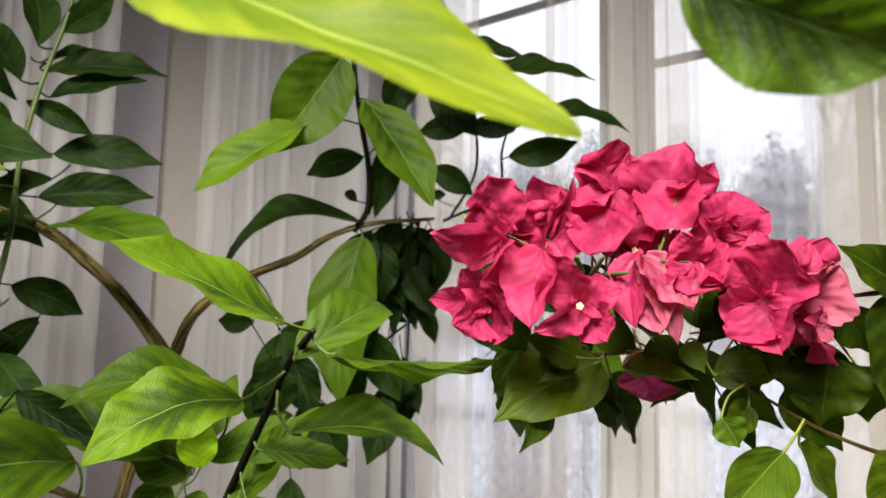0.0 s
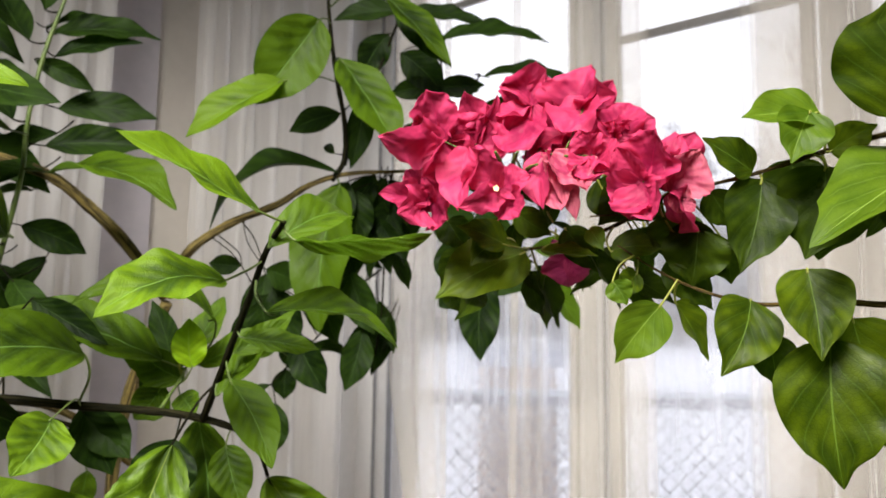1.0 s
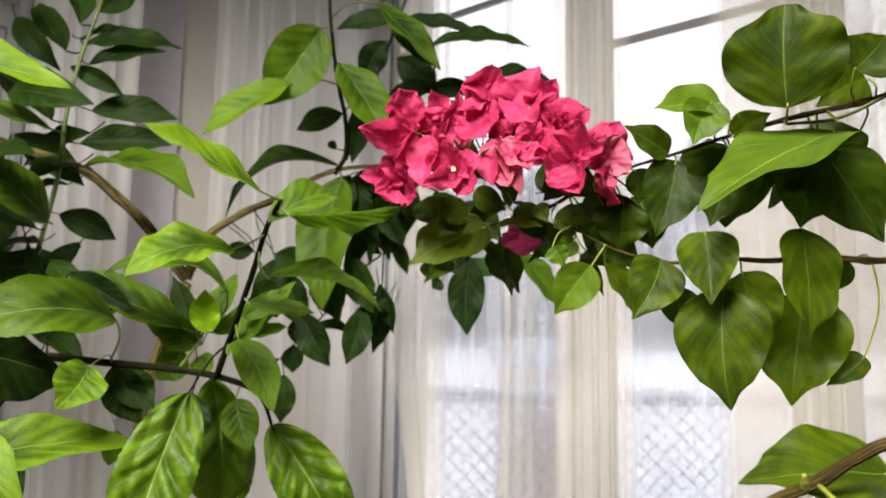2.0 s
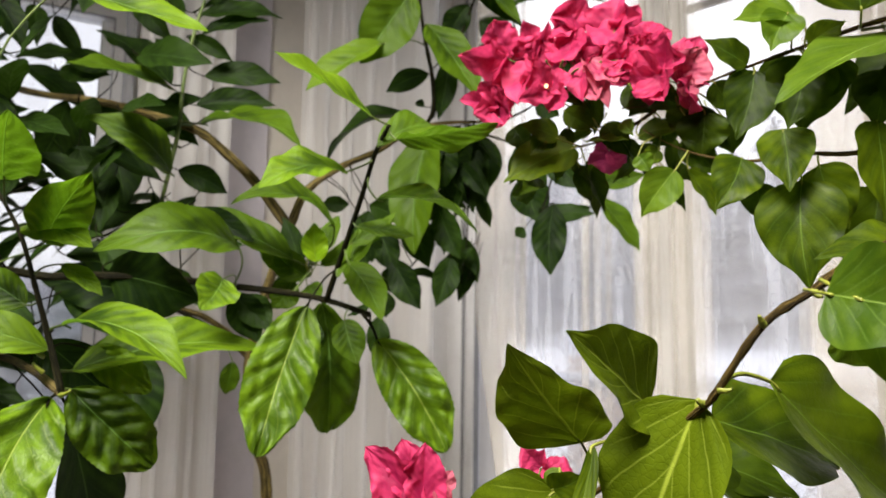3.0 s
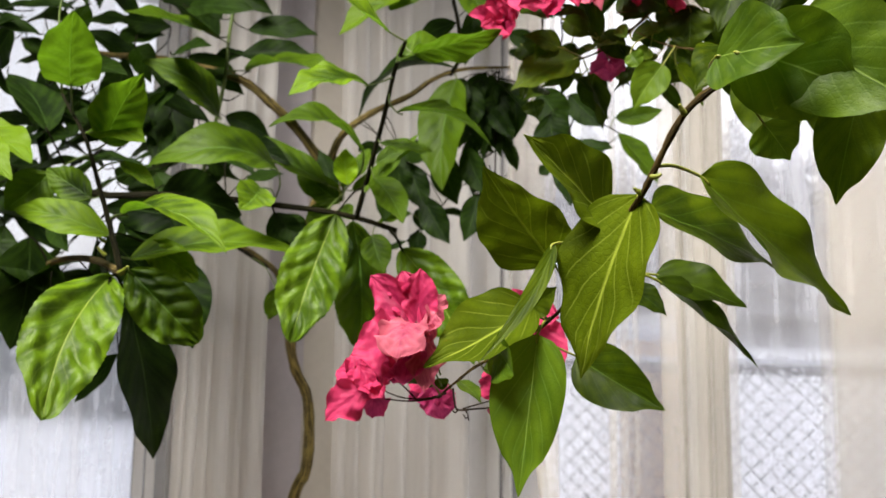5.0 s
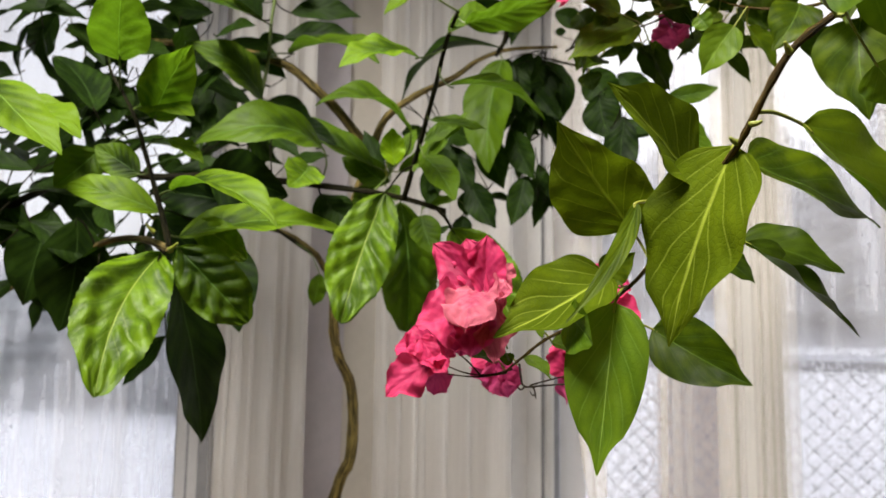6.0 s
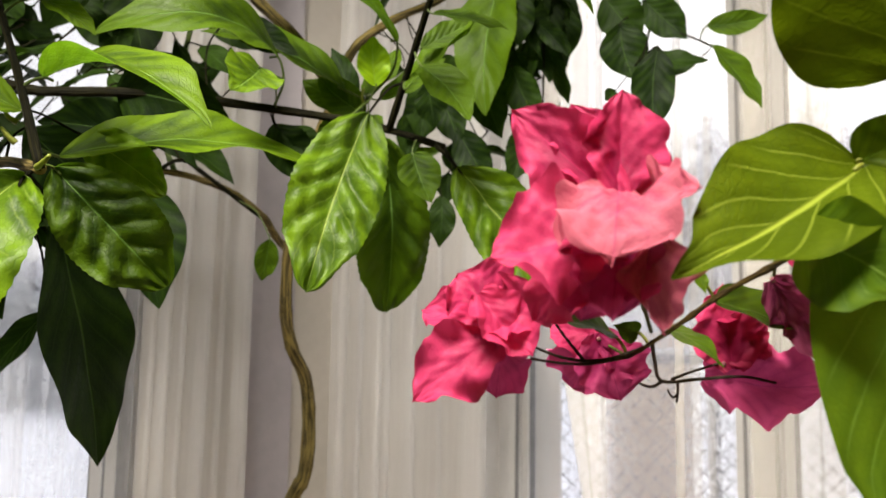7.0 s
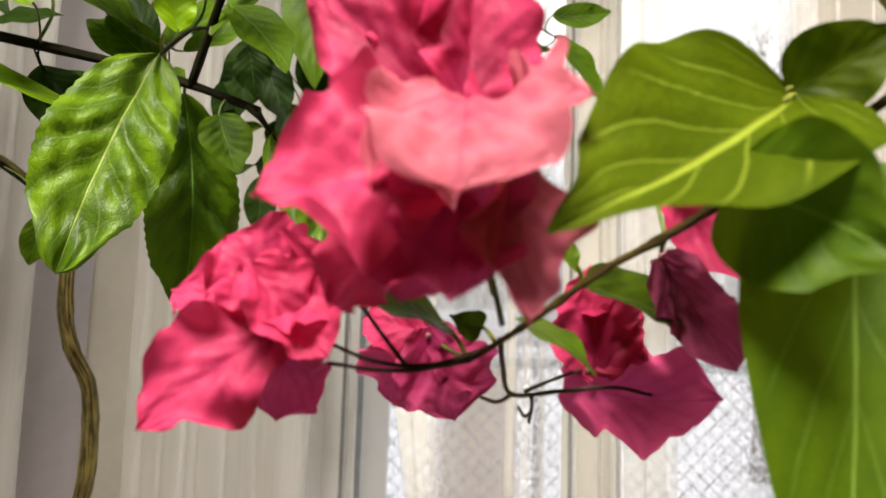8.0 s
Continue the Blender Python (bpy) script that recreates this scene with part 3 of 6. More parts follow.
pleated("curtain", ML, folds_at(0.85, 2.7, 0.18, [(0.86, 0.012), (1.02, 0.14), (1.3, 0.05), (1.42, 0.09), (1.7, 0.04), (1.9, 0.08)], 0.03), VEIL, "white sheer curtain drawn over the misted window", 3)
pleated("curtain", ML, folds_at(0.635, 0.85, 0.2, [(0.636, 0.028), (0.685, 0.008), (0.71, 0.026), (0.757, 0.010), (0.785, 0.022), (0.82, 0.012)], 0.012), DRAPE, "gathered off-white sheer curtain at the window's edge", 5, 0.004)
pleated("curtain", ML, folds_at(0.075, 0.465, 0.2, [(0.077, 0.005), (0.085, 0.06), (0.205, 0.006), (0.27, 0.018), (0.33, 0.006), (0.352, 0.012), (0.395, 0.006), (0.43, 0.02)], 0.01), DRAPE, "off-white sheer curtain with narrow pleats in the corner", 8, 0.003)
pleated("curtain", MR, folds_at(0.482, 2.9, 0.29, [(0.483, 0.145), (0.485, 0.06), (0.545, 0.05), (0.615, 0.012), (0.772, 0.016), (0.774, 0.012), (0.802, 0.013), (0.828, 0.008), (0.886, 0.13), (0.888, 0.045), (0.955, 0.03), (0.985, 0.045), (1.175, 0.012), (1.19, 0.24), (1.193, 0.21), (1.2, 0.12), (1.33, 0.09), (1.46, 0.16), (1.5, 0.05), (1.64, 0.10), (1.75, 0.1), (1.95, 0.1)], 0.02, 0.004), SHEER, "white net curtain with broad gathers across the wide window", 13, 0.002, 0.2)


# ---- outdoors ----
bm = bmesh.new()
v = [bm.verts.new(q) for q in ((-900, -900, -0.6), (900, -900, -0.6), (900, 900, -0.6), (-900, 900, -0.6))]
bm.faces.new(v)
tagged(part("ground", bm, SNOW, smooth=False), "snow-covered ground", "ground", kind="structure")


def wire_fence(x0, x1, y, z0, z1, pitch):
    """A rail on posts with diamond wire mesh below it."""
    top = tagged(new("wire_fence"), "snowy metal fence with diamond wire mesh", "fence")
    bm = bmesh.new()
    box(bm, x0, x1, y - 0.03, y + 0.03, z1, z1 + 0.07)
    part("rail", bm, WIRE, top, smooth=False)
    bm = bmesh.new()
    box(bm, x0, x1, y - 0.04, y + 0.04, z1 + 0.07, z1 + 0.11)
    part("snow_cap", bm, SNOW, top, "strip of snow", smooth=False)
    x = x0
    while x < x1 + 0.01:
        bm = bmesh.new()
        box(bm, x - 0.03, x + 0.03, y + 0.031, y + 0.09, z0, z1 + 0.05)
        part("post", bm, WIRE, top, smooth=False)
        x += 2.4
    bm = bmesh.new()
    h = z1 - z0
    n = int((x1 - x0 + h) / pitch)
    for k in range(n):
        for way in (1, -1):
            a = x0 + k * pitch - (h if way > 0 else 0)
            yy = y if way > 0 else y + 0.008
            lo, hi = sorted(((x0 - a) / (way * h), (x1 - a) / (way * h)))
            lo, hi = max(0.0, lo), min(1.0, hi)
            if hi <= lo:
                continue
            p, q = (Vector((a + way * h * e, yy, z0 + h * e)) for e in (lo, hi))
            tube(bm, [p, p.lerp(q, 0.5), q], 0.0065, 0.0065, 4)
    tagged(part("mesh", bm, WIRE, top), kind="stuff")


wire_fence(-1.5, 9.0, 5.0, -0.6, 0.9, 0.12)


def low_house(x0, x1, y0, y1, z1, label):
    """A clad wall with courses of boards under a snowy roof."""
    top = tagged(new("shed"), label, "building")
    bm = bmesh.new()
    box(bm, x0, x1, y0, y1, -0.6, z1)
    part("wall", bm, SIDING, top, smooth=False)
    bm = bmesh.new()
    box(bm, x0 - 0.15, x1 + 0.15, y0 - 0.15, y1 + 0.15, z1 + 0.002, z1 + 0.22)
    bmesh.ops.bevel(bm, geom=bm.edges[:], offset=0.06, segments=2, affect="EDGES")
    part("roof", bm, SNOW, top, "snow-covered roof")
    z = -0.4
    while z < z1 - 0.1:
        bm = bmesh.new()
        box(bm, x0 - 0.01, x1 + 0.01, y0 - 0.03, y0 - 0.002, z, z + 0.16)
        part("board", bm, SIDING, top, smooth=False)
        z += 0.2


low_house(0.33, 0.92, 6.2, 8.0, 1.10, "low beige boarded shed with snow on its roof")


def bare_tree(x, y, height, seed):
    """A trunk that forks again and again into thin bare twigs."""
    rng = random.Random(seed)
    top = tagged(new("bare_tree"), "leafless grey tree standing in the snow", "tree")
    top.location = (x, y, -0.6)
    limbs = bmesh.new()

    def grow(p, d, length, r, depth):
        q = p + d * length
        mid = p.lerp(q, 0.5) + Vector((rng.uniform(-1, 1), rng.uniform(-1, 1), 0)) * length * 0.06
        tube(limbs, glide([p, mid, q], 3), r, r * 0.6, 5)
        if depth:
            for _ in range(rng.choice((2, 3))):
                e = (d + Vector((rng.uniform(-1, 1), rng.uniform(-1, 1), rng.uniform(-0.2, 0.7))) * 0.65).normalized()
                grow(q, e, length * rng.uniform(0.6, 0.8), r * 0.6, depth - 1)

    bm = bmesh.new()
    tube(bm, glide([Vector((0, 0, -0.02)), Vector((0.05, 0, height * 0.15)), Vector((0, 0.03, height * 0.3))], 5), 0.14, 0.1, 9, 0.05)
    part("trunk", bm, DARKWOOD, top)
    grow(Vector((0, 0.03, height * 0.29)), Vector((0, 0, 1)), height * 0.22, 0.09, 5)
    part("crown", limbs, DARKWOOD, top)


bare_tree(4.4, 9.0, 6.5, 4)
bare_tree(7.5, 12.0, 6.0, 5)
bare_tree(1.8, 14.0, 5.5, 9)


def far_wood(x0, x1, y, height, spread, seed, mat, label):
    """A distant belt of grey conifers: many rough cones of drooping boughs."""
    rng = random.Random(seed)
    bm = bmesh.new()
    x = x0
    while x < x1:
        h, r, yy = height * rng.uniform(0.8, 1.1), spread * rng.uniform(2.0, 3.5), y + spread * rng.uniform(-3, 3)
        for k in range(9):
            s = k / 9
            ring = [bm.verts.new((x + r * (1 - s) * rng.uniform(0.6, 1.2) * math.cos(a), yy + r * (1 - s) * math.sin(a), -0.6 + h * s)) for a in (i * 0.785 for i in range(8))]
            tip = bm.verts.new((x, yy, -0.6 + h * min(0.92, s + 0.12)))
            for i in range(8):
                bm.faces.new((ring[i], ring[(i + 1) % 8], tip))
        x += spread * rng.uniform(0.25, 0.7)
    tagged(part("far_wood", bm, mat), label, "trees", kind="stuff")


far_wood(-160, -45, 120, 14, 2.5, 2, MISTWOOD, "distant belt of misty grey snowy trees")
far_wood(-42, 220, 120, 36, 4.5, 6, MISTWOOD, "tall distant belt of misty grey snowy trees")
far_wood(-32, -7.0, 14, 3.2, 0.45, 7, HEDGE, "row of dark frosted conifers behind the snow")

# ---- the citrus tree ----
tree = tagged(new("citrus_tree"), "leafy potted citrus tree with glossy green leaves", "plant")
# limbs and twigs, then leaves
stem(tree, 'trunk', [(-0.4095, 0.9629, -0.0096), (-0.4494, 0.9772, 0.2925), (-0.4793, 0.9925, 0.6427), (-0.4318, 0.9969, 0.863), (-0.4086, 0.9983, 0.9191), (-0.4087, 1.0093, 0.992), (-0.4166, 1.0103, 1.0561), (-0.4293, 0.9815, 1.1064), (-0.433, 0.9628, 1.1667), (-0.4206, 0.9452, 1.273), (-0.3789, 0.9184, 1.3924), (-0.3403, 0.8906, 1.4569)], 0.0122, 0.0078, BARK)
stem(tree, 'branch', [(-0.3413, 0.8908, 1.4649), (-0.4014, 0.8813, 1.542), (-0.4464, 0.8715, 1.586), (-0.4933, 0.8518, 1.6242), (-0.5766, 0.8411, 1.6512), (-0.6782, 0.8597, 1.6819), (-0.8232, 0.8874, 1.7115), (-1.0701, 0.9633, 1.7884)], 0.0088, 0.0055, BARK)
stem(tree, 'twig', [(-1.159, 0.7538, 1.0947), (-0.902, 0.2927, 1.4503), (-0.5986, 0.1541, 1.6824), (-0.2971, 0.1498, 1.7229), (-0.1265, 0.1612, 1.663)], 0.0032, 0.0019, TWIG)
stem(tree, 'twig', [(-0.448, 0.8861, 1.2906), (-0.4646, 0.7686, 1.3228), (-0.4547, 0.6903, 1.3236), (-0.4509, 0.621, 1.2863)], 0.0032, 0.0019, TWIG)
stem(tree, 'twig', [(0.092, 0.968, 1.5678), (0.0823, 0.9279, 1.5231), (0.0727, 0.8878, 1.4855)], 0.0019, 0.0011, TWIG)
stem(tree, 'twig', [(-0.9561, 0.6025, 1.2467), (-0.6223, 0.3349, 1.3621), (-0.5485, 0.3073, 1.4066)], 0.0032, 0.0015, TWIG)
stem(tree, 'twig', [(-0.0625, 1.0237, 1.5179), (-0.1014, 1.0028, 1.4831), (-0.1476, 0.9912, 1.418), (-0.1868, 0.9899, 1.378), (-0.2138, 0.9693, 1.3441)], 0.0017, 0.0010, TWIG)
stem(tree, 'branch', [(-0.3413, 0.8908, 1.4649), (-0.3171, 0.8922, 1.5249), (-0.2659, 0.9035, 1.5679), (-0.2007, 0.9149, 1.599), (-0.1555, 0.9161, 1.628), (-0.1033, 0.927, 1.647), (-0.0244, 0.9678, 1.6607)], 0.0076, 0.0024, BARK)
stem(tree, 'twig', [(-0.1264, 0.9216, 1.635), (-0.1082, 0.9175, 1.6661), (-0.1069, 0.8987, 1.7164), (-0.1116, 0.8698, 1.7537), (-0.1194, 0.8607, 1.8029), (-0.1253, 0.8518, 1.86), (-0.1292, 0.8526, 1.914)], 0.0040, 0.0024, TWIG)
stem(tree, 'twig', [(-0.1094, 0.9272, 1.66), (-0.0924, 0.9484, 1.7369), (-0.0622, 0.9503, 1.82), (-0.0337, 0.9322, 1.8883), (-0.0146, 0.9335, 1.9464)], 0.0030, 0.0017, TWIG)
stem(tree, 'twig', [(-0.0127, 0.9975, 1.6624), (0.0617, 0.9993, 1.7016), (0.0678, 1.0004, 1.7616), (0.0751, 0.9814, 1.7899), (0.0844, 0.9622, 1.8091)], 0.0021, 0.0015, TWIG)
stem(tree, 'twig', [(-0.0047, 0.9976, 1.6644), (0.0316, 0.9994, 1.7356), (0.0271, 0.9614, 1.817), (0.0182, 0.9523, 1.8632)], 0.0021, 0.0015, TWIG)
stem(tree, 'twig', [(-0.0446, 0.9773, 1.6606), (-0.0572, 1.0153, 1.6011), (-0.0596, 1.0335, 1.5178), (-0.0628, 1.0422, 1.4507), (-0.0709, 1.0409, 1.3836)], 0.0021, 0.0011, TWIG)
stem(tree, 'twig', [(-0.0489, 0.9967, 1.6524), (0.0324, 0.9975, 1.6235), (0.092, 0.968, 1.5678), (0.1384, 0.9487, 1.541), (0.1706, 0.939, 1.5192)], 0.0021, 0.0011, TWIG)
stem(tree, 'shoot', [(-0.5263, 0.8022, 1.3334), (-0.5495, 0.8124, 1.3813), (-0.5383, 0.8087, 1.4404), (-0.517, 0.8005, 1.5126), (-0.4937, 0.7927, 1.6108), (-0.4854, 0.7842, 1.683), (-0.4723, 0.7858, 1.7671), (-0.4552, 0.7974, 1.8531), (-0.438, 0.7989, 1.9262)], 0.004, 0.0022, SHOOT)
stem(tree, 'branch', [(-0.4181, 0.9837, 1.2275), (-0.4437, 0.9447, 1.2649), (-0.4513, 0.9155, 1.2903), (-0.4779, 0.8665, 1.3188), (-0.5104, 0.8171, 1.3312), (-0.5412, 0.7872, 1.3345)], 0.006, 0.004, BARK)
stem(tree, 'twig', [(-1.1591, 0.753, 1.0447), (-0.9561, 0.6025, 1.2467), (-0.6203, 0.5115, 1.3563), (-0.5132, 0.5427, 1.3581), (-0.4461, 0.5634, 1.361), (-0.38, 0.584, 1.3589), (-0.3029, 0.6047, 1.3508), (-0.2419, 0.6252, 1.3446), (-0.1939, 0.6406, 1.3355), (-0.1407, 0.646, 1.3185)], 0.0056, 0.0034, TWIG)
stem(tree, 'twig', [(-0.1528, 0.6459, 1.3225), (-0.1345, 0.6263, 1.3047), (-0.1222, 0.6065, 1.289)], 0.0024, 0.0017, TWIG)
stem(tree, 'twig', [(-0.1979, 0.6405, 1.3345), (-0.1662, 0.5977, 1.3901), (-0.1292, 0.5404, 1.4488), (-0.1025, 0.4924, 1.4884), (-0.081, 0.4607, 1.5098)], 0.0036, 0.0021, TWIG)
stem(tree, 'shoot', [(-0.2379, 0.6253, 1.3426), (-0.2332, 0.6552, 1.3644), (-0.2335, 0.6849, 1.3831), (-0.2377, 0.7048, 1.3989)], 0.0018, 0.001, SHOOT)
stem(tree, 'twig', [(-0.3534, 0.3566, 1.2392), (-0.3685, 0.3571, 1.2832), (-0.3885, 0.3577, 1.3362), (-0.4085, 0.3582, 1.3852), (-0.4416, 0.3586, 1.4352)], 0.0032, 0.0016, TWIG)
stem(tree, 'branch', [(-0.3534, 0.3566, 1.2392), (-0.4345, 0.4146, 1.2585), (-0.5439, 0.4915, 1.2655), (-0.6754, 0.5677, 1.2485), (-0.8733, 0.6423, 1.1984), (-1.1399, 0.7545, 1.1148), (-1.1697, 0.7682, 0.7942), (-0.91, 0.8653, 0.4933), (-0.5094, 0.9459, 0.2427), (-0.4295, 0.9646, 0.1125)], 0.004, 0.003, BARK)
stem(tree, 'bud', [(-0.3745, 0.3586, 1.2571), (-0.3775, 0.3547, 1.2612), (-0.3805, 0.3518, 1.2662)], 0.0024, 0.0012, VINESHOOT)
stem(tree, 'bud', [(-0.3745, 0.3588, 1.2712), (-0.3785, 0.3549, 1.2742), (-0.3794, 0.352, 1.2802)], 0.0022, 0.001, VINESHOOT)
stem(tree, 'bud', [(-0.3493, 0.3488, 1.2383), (-0.3402, 0.3431, 1.2403), (-0.3331, 0.3394, 1.2434)], 0.0022, 0.0012, VINESHOOT)
stem(tree, 'bud', [(-0.2365, 0.6848, 1.3761), (-0.2385, 0.68, 1.3851), (-0.2354, 0.6752, 1.3932)], 0.0022, 0.001, VINESHOOT)
leaf(tree, (-0.131, 0.8218, 1.8313), (-0.2042, 0.7989, 1.7083), 0.083, (0.374, -0.925, -0.073), 'm', (-0.1223, 0.8554, 1.8379))
leaf(tree, (-0.171, 0.7999, 1.7393), (-0.2752, 0.7576, 1.6535), 0.056, (-0.069, -0.872, 0.484), 'l', (-0.1135, 0.868, 1.7617))
leaf(tree, (-0.1052, 0.841, 1.7851), (-0.0194, 0.7909, 1.6476), 0.068, (0.277, -0.836, 0.474), 'm', (-0.1165, 0.8635, 1.7878))
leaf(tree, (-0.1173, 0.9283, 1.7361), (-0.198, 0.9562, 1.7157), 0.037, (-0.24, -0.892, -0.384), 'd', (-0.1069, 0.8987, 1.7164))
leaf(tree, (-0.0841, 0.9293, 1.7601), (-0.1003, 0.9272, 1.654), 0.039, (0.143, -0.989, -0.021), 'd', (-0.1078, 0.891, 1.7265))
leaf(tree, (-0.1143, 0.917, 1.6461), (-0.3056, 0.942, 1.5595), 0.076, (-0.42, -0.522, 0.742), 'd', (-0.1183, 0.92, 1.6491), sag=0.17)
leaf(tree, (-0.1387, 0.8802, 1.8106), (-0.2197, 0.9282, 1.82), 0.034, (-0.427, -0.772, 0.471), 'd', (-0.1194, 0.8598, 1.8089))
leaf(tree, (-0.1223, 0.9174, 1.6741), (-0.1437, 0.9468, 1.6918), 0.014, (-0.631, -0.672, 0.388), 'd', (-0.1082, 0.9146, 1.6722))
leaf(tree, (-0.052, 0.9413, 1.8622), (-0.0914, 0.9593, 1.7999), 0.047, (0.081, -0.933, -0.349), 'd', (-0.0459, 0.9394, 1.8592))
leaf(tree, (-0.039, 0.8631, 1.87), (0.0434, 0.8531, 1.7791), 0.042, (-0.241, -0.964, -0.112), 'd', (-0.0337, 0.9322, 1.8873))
leaf(tree, (-0.0504, 0.8039, 1.8616), (0.0409, 0.8037, 1.7636), 0.053, (0.5, -0.731, 0.465), 'm', (-0.1253, 0.8518, 1.86))
leaf(tree, (-0.0337, 0.9323, 1.8923), (-0.1322, 0.9305, 1.8772), 0.036, (-0.023, -0.989, 0.146), 'd', (-0.0327, 0.9323, 1.8913))
leaf(tree, (-0.0175, 0.9228, 1.8935), (0.0939, 0.9242, 1.8726), 0.041, (0.11, -0.811, 0.575), 'd', (-0.0307, 0.9324, 1.8973))
leaf(tree, (0.0251, 0.8732, 1.826), (0.1825, 0.9053, 1.8349), 0.058, (0.081, -0.659, 0.748), 'd', (0.0222, 0.9559, 1.8421), sag=0.08)
leaf(tree, (-0.034, 0.951, 1.8361), (0.0312, 0.9509, 1.7721), 0.052, (-0.158, -0.974, -0.161), 'd', (0.0212, 0.955, 1.8471))
leaf(tree, (0.0232, 0.9511, 1.7881), (-0.0504, 0.9694, 1.7808), 0.033, (-0.218, -0.915, -0.338), 'd', (0.028, 0.97, 1.7979))
leaf(tree, (-0.0307, 0.9985, 1.7385), (0.0285, 0.9987, 1.7005), 0.036, (-0.105, -0.981, -0.164), 'd', (0.0205, 0.9988, 1.7125))
leaf(tree, (0.0191, 0.9509, 1.7841), (0.0915, 0.9522, 1.7892), 0.033, (0.021, -0.952, -0.306), 'd', (0.028, 0.9719, 1.7949))
leaf(tree, (-0.0308, 0.9978, 1.7004), (-0.0097, 0.9981, 1.7005), 0.015, (0.003, -0.975, -0.223), 'd', (0.0044, 0.9981, 1.6825))
leaf(tree, (0.088, 0.9029, 1.7847), (0.2276, 0.9048, 1.7659), 0.050, (0.107, -0.651, 0.752), 'd', (0.0844, 0.9622, 1.8091), sag=0.05)
leaf(tree, (0.0751, 0.9709, 1.7489), (0.1678, 0.953, 1.7673), 0.039, (-0.15, -0.945, -0.291), 'd', (0.0667, 1.0002, 1.7496))
leaf(tree, (0.044, 0.9712, 1.7989), (0.0834, 0.9519, 1.7802), 0.030, (-0.498, -0.855, -0.142), 'd', (0.0761, 0.9794, 1.7919))
leaf(tree, (0.0617, 0.9993, 1.7016), (0.1038, 0.9995, 1.6766), 0.038, (-0.11, -0.977, -0.183), 'd', (0.0617, 0.9993, 1.7016))
leaf(tree, (-0.1154, 0.9266, 1.63), (-0.1303, 0.8874, 1.4202), 0.085, (-0.115, -0.978, 0.176), 'm', (-0.1194, 0.9237, 1.641))
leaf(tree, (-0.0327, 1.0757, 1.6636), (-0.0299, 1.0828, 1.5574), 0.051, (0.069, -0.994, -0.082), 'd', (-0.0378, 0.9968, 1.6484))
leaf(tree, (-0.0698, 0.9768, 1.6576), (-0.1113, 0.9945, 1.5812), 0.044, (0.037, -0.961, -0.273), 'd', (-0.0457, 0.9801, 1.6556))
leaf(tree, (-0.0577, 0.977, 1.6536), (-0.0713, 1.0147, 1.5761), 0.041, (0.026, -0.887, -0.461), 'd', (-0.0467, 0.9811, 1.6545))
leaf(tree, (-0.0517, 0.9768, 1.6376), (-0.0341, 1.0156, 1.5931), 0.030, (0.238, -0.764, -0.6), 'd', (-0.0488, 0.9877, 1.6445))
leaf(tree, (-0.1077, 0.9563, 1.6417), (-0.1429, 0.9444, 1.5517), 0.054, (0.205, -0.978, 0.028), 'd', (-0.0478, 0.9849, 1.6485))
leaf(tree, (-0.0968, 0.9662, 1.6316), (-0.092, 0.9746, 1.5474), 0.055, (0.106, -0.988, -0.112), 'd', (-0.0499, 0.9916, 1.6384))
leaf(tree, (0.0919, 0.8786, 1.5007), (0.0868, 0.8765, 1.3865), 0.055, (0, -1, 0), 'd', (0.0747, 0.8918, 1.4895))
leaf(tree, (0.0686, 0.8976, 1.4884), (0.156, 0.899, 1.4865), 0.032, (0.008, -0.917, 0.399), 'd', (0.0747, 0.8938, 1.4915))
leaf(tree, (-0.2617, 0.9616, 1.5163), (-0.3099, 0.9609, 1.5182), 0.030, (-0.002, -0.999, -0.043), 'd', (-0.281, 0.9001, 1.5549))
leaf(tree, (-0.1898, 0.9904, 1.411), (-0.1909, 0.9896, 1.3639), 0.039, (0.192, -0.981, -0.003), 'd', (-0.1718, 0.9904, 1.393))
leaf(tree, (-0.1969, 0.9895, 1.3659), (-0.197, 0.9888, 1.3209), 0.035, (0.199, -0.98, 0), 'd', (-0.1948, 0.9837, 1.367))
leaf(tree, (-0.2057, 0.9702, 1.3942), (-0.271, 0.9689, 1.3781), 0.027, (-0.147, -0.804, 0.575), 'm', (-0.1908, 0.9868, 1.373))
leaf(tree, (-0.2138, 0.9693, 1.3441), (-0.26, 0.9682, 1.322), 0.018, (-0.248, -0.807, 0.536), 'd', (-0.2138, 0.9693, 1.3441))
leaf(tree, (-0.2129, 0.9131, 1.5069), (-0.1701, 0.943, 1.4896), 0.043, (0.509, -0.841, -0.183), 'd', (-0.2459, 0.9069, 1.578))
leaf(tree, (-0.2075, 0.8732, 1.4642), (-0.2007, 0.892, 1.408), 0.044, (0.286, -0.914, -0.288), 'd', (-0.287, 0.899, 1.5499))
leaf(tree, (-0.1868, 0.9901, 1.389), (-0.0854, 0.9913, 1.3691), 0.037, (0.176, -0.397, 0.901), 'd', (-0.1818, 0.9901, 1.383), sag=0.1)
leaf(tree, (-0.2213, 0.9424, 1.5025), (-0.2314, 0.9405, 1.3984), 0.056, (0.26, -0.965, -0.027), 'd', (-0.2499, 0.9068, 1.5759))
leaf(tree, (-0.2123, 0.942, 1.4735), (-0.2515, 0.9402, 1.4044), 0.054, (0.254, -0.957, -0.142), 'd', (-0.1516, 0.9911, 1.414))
leaf(tree, (0.1648, 0.9192, 1.5143), (0.2278, 0.9335, 1.4302), 0.043, (0.5, -0.835, 0.23), 'm', (0.1706, 0.939, 1.5192))
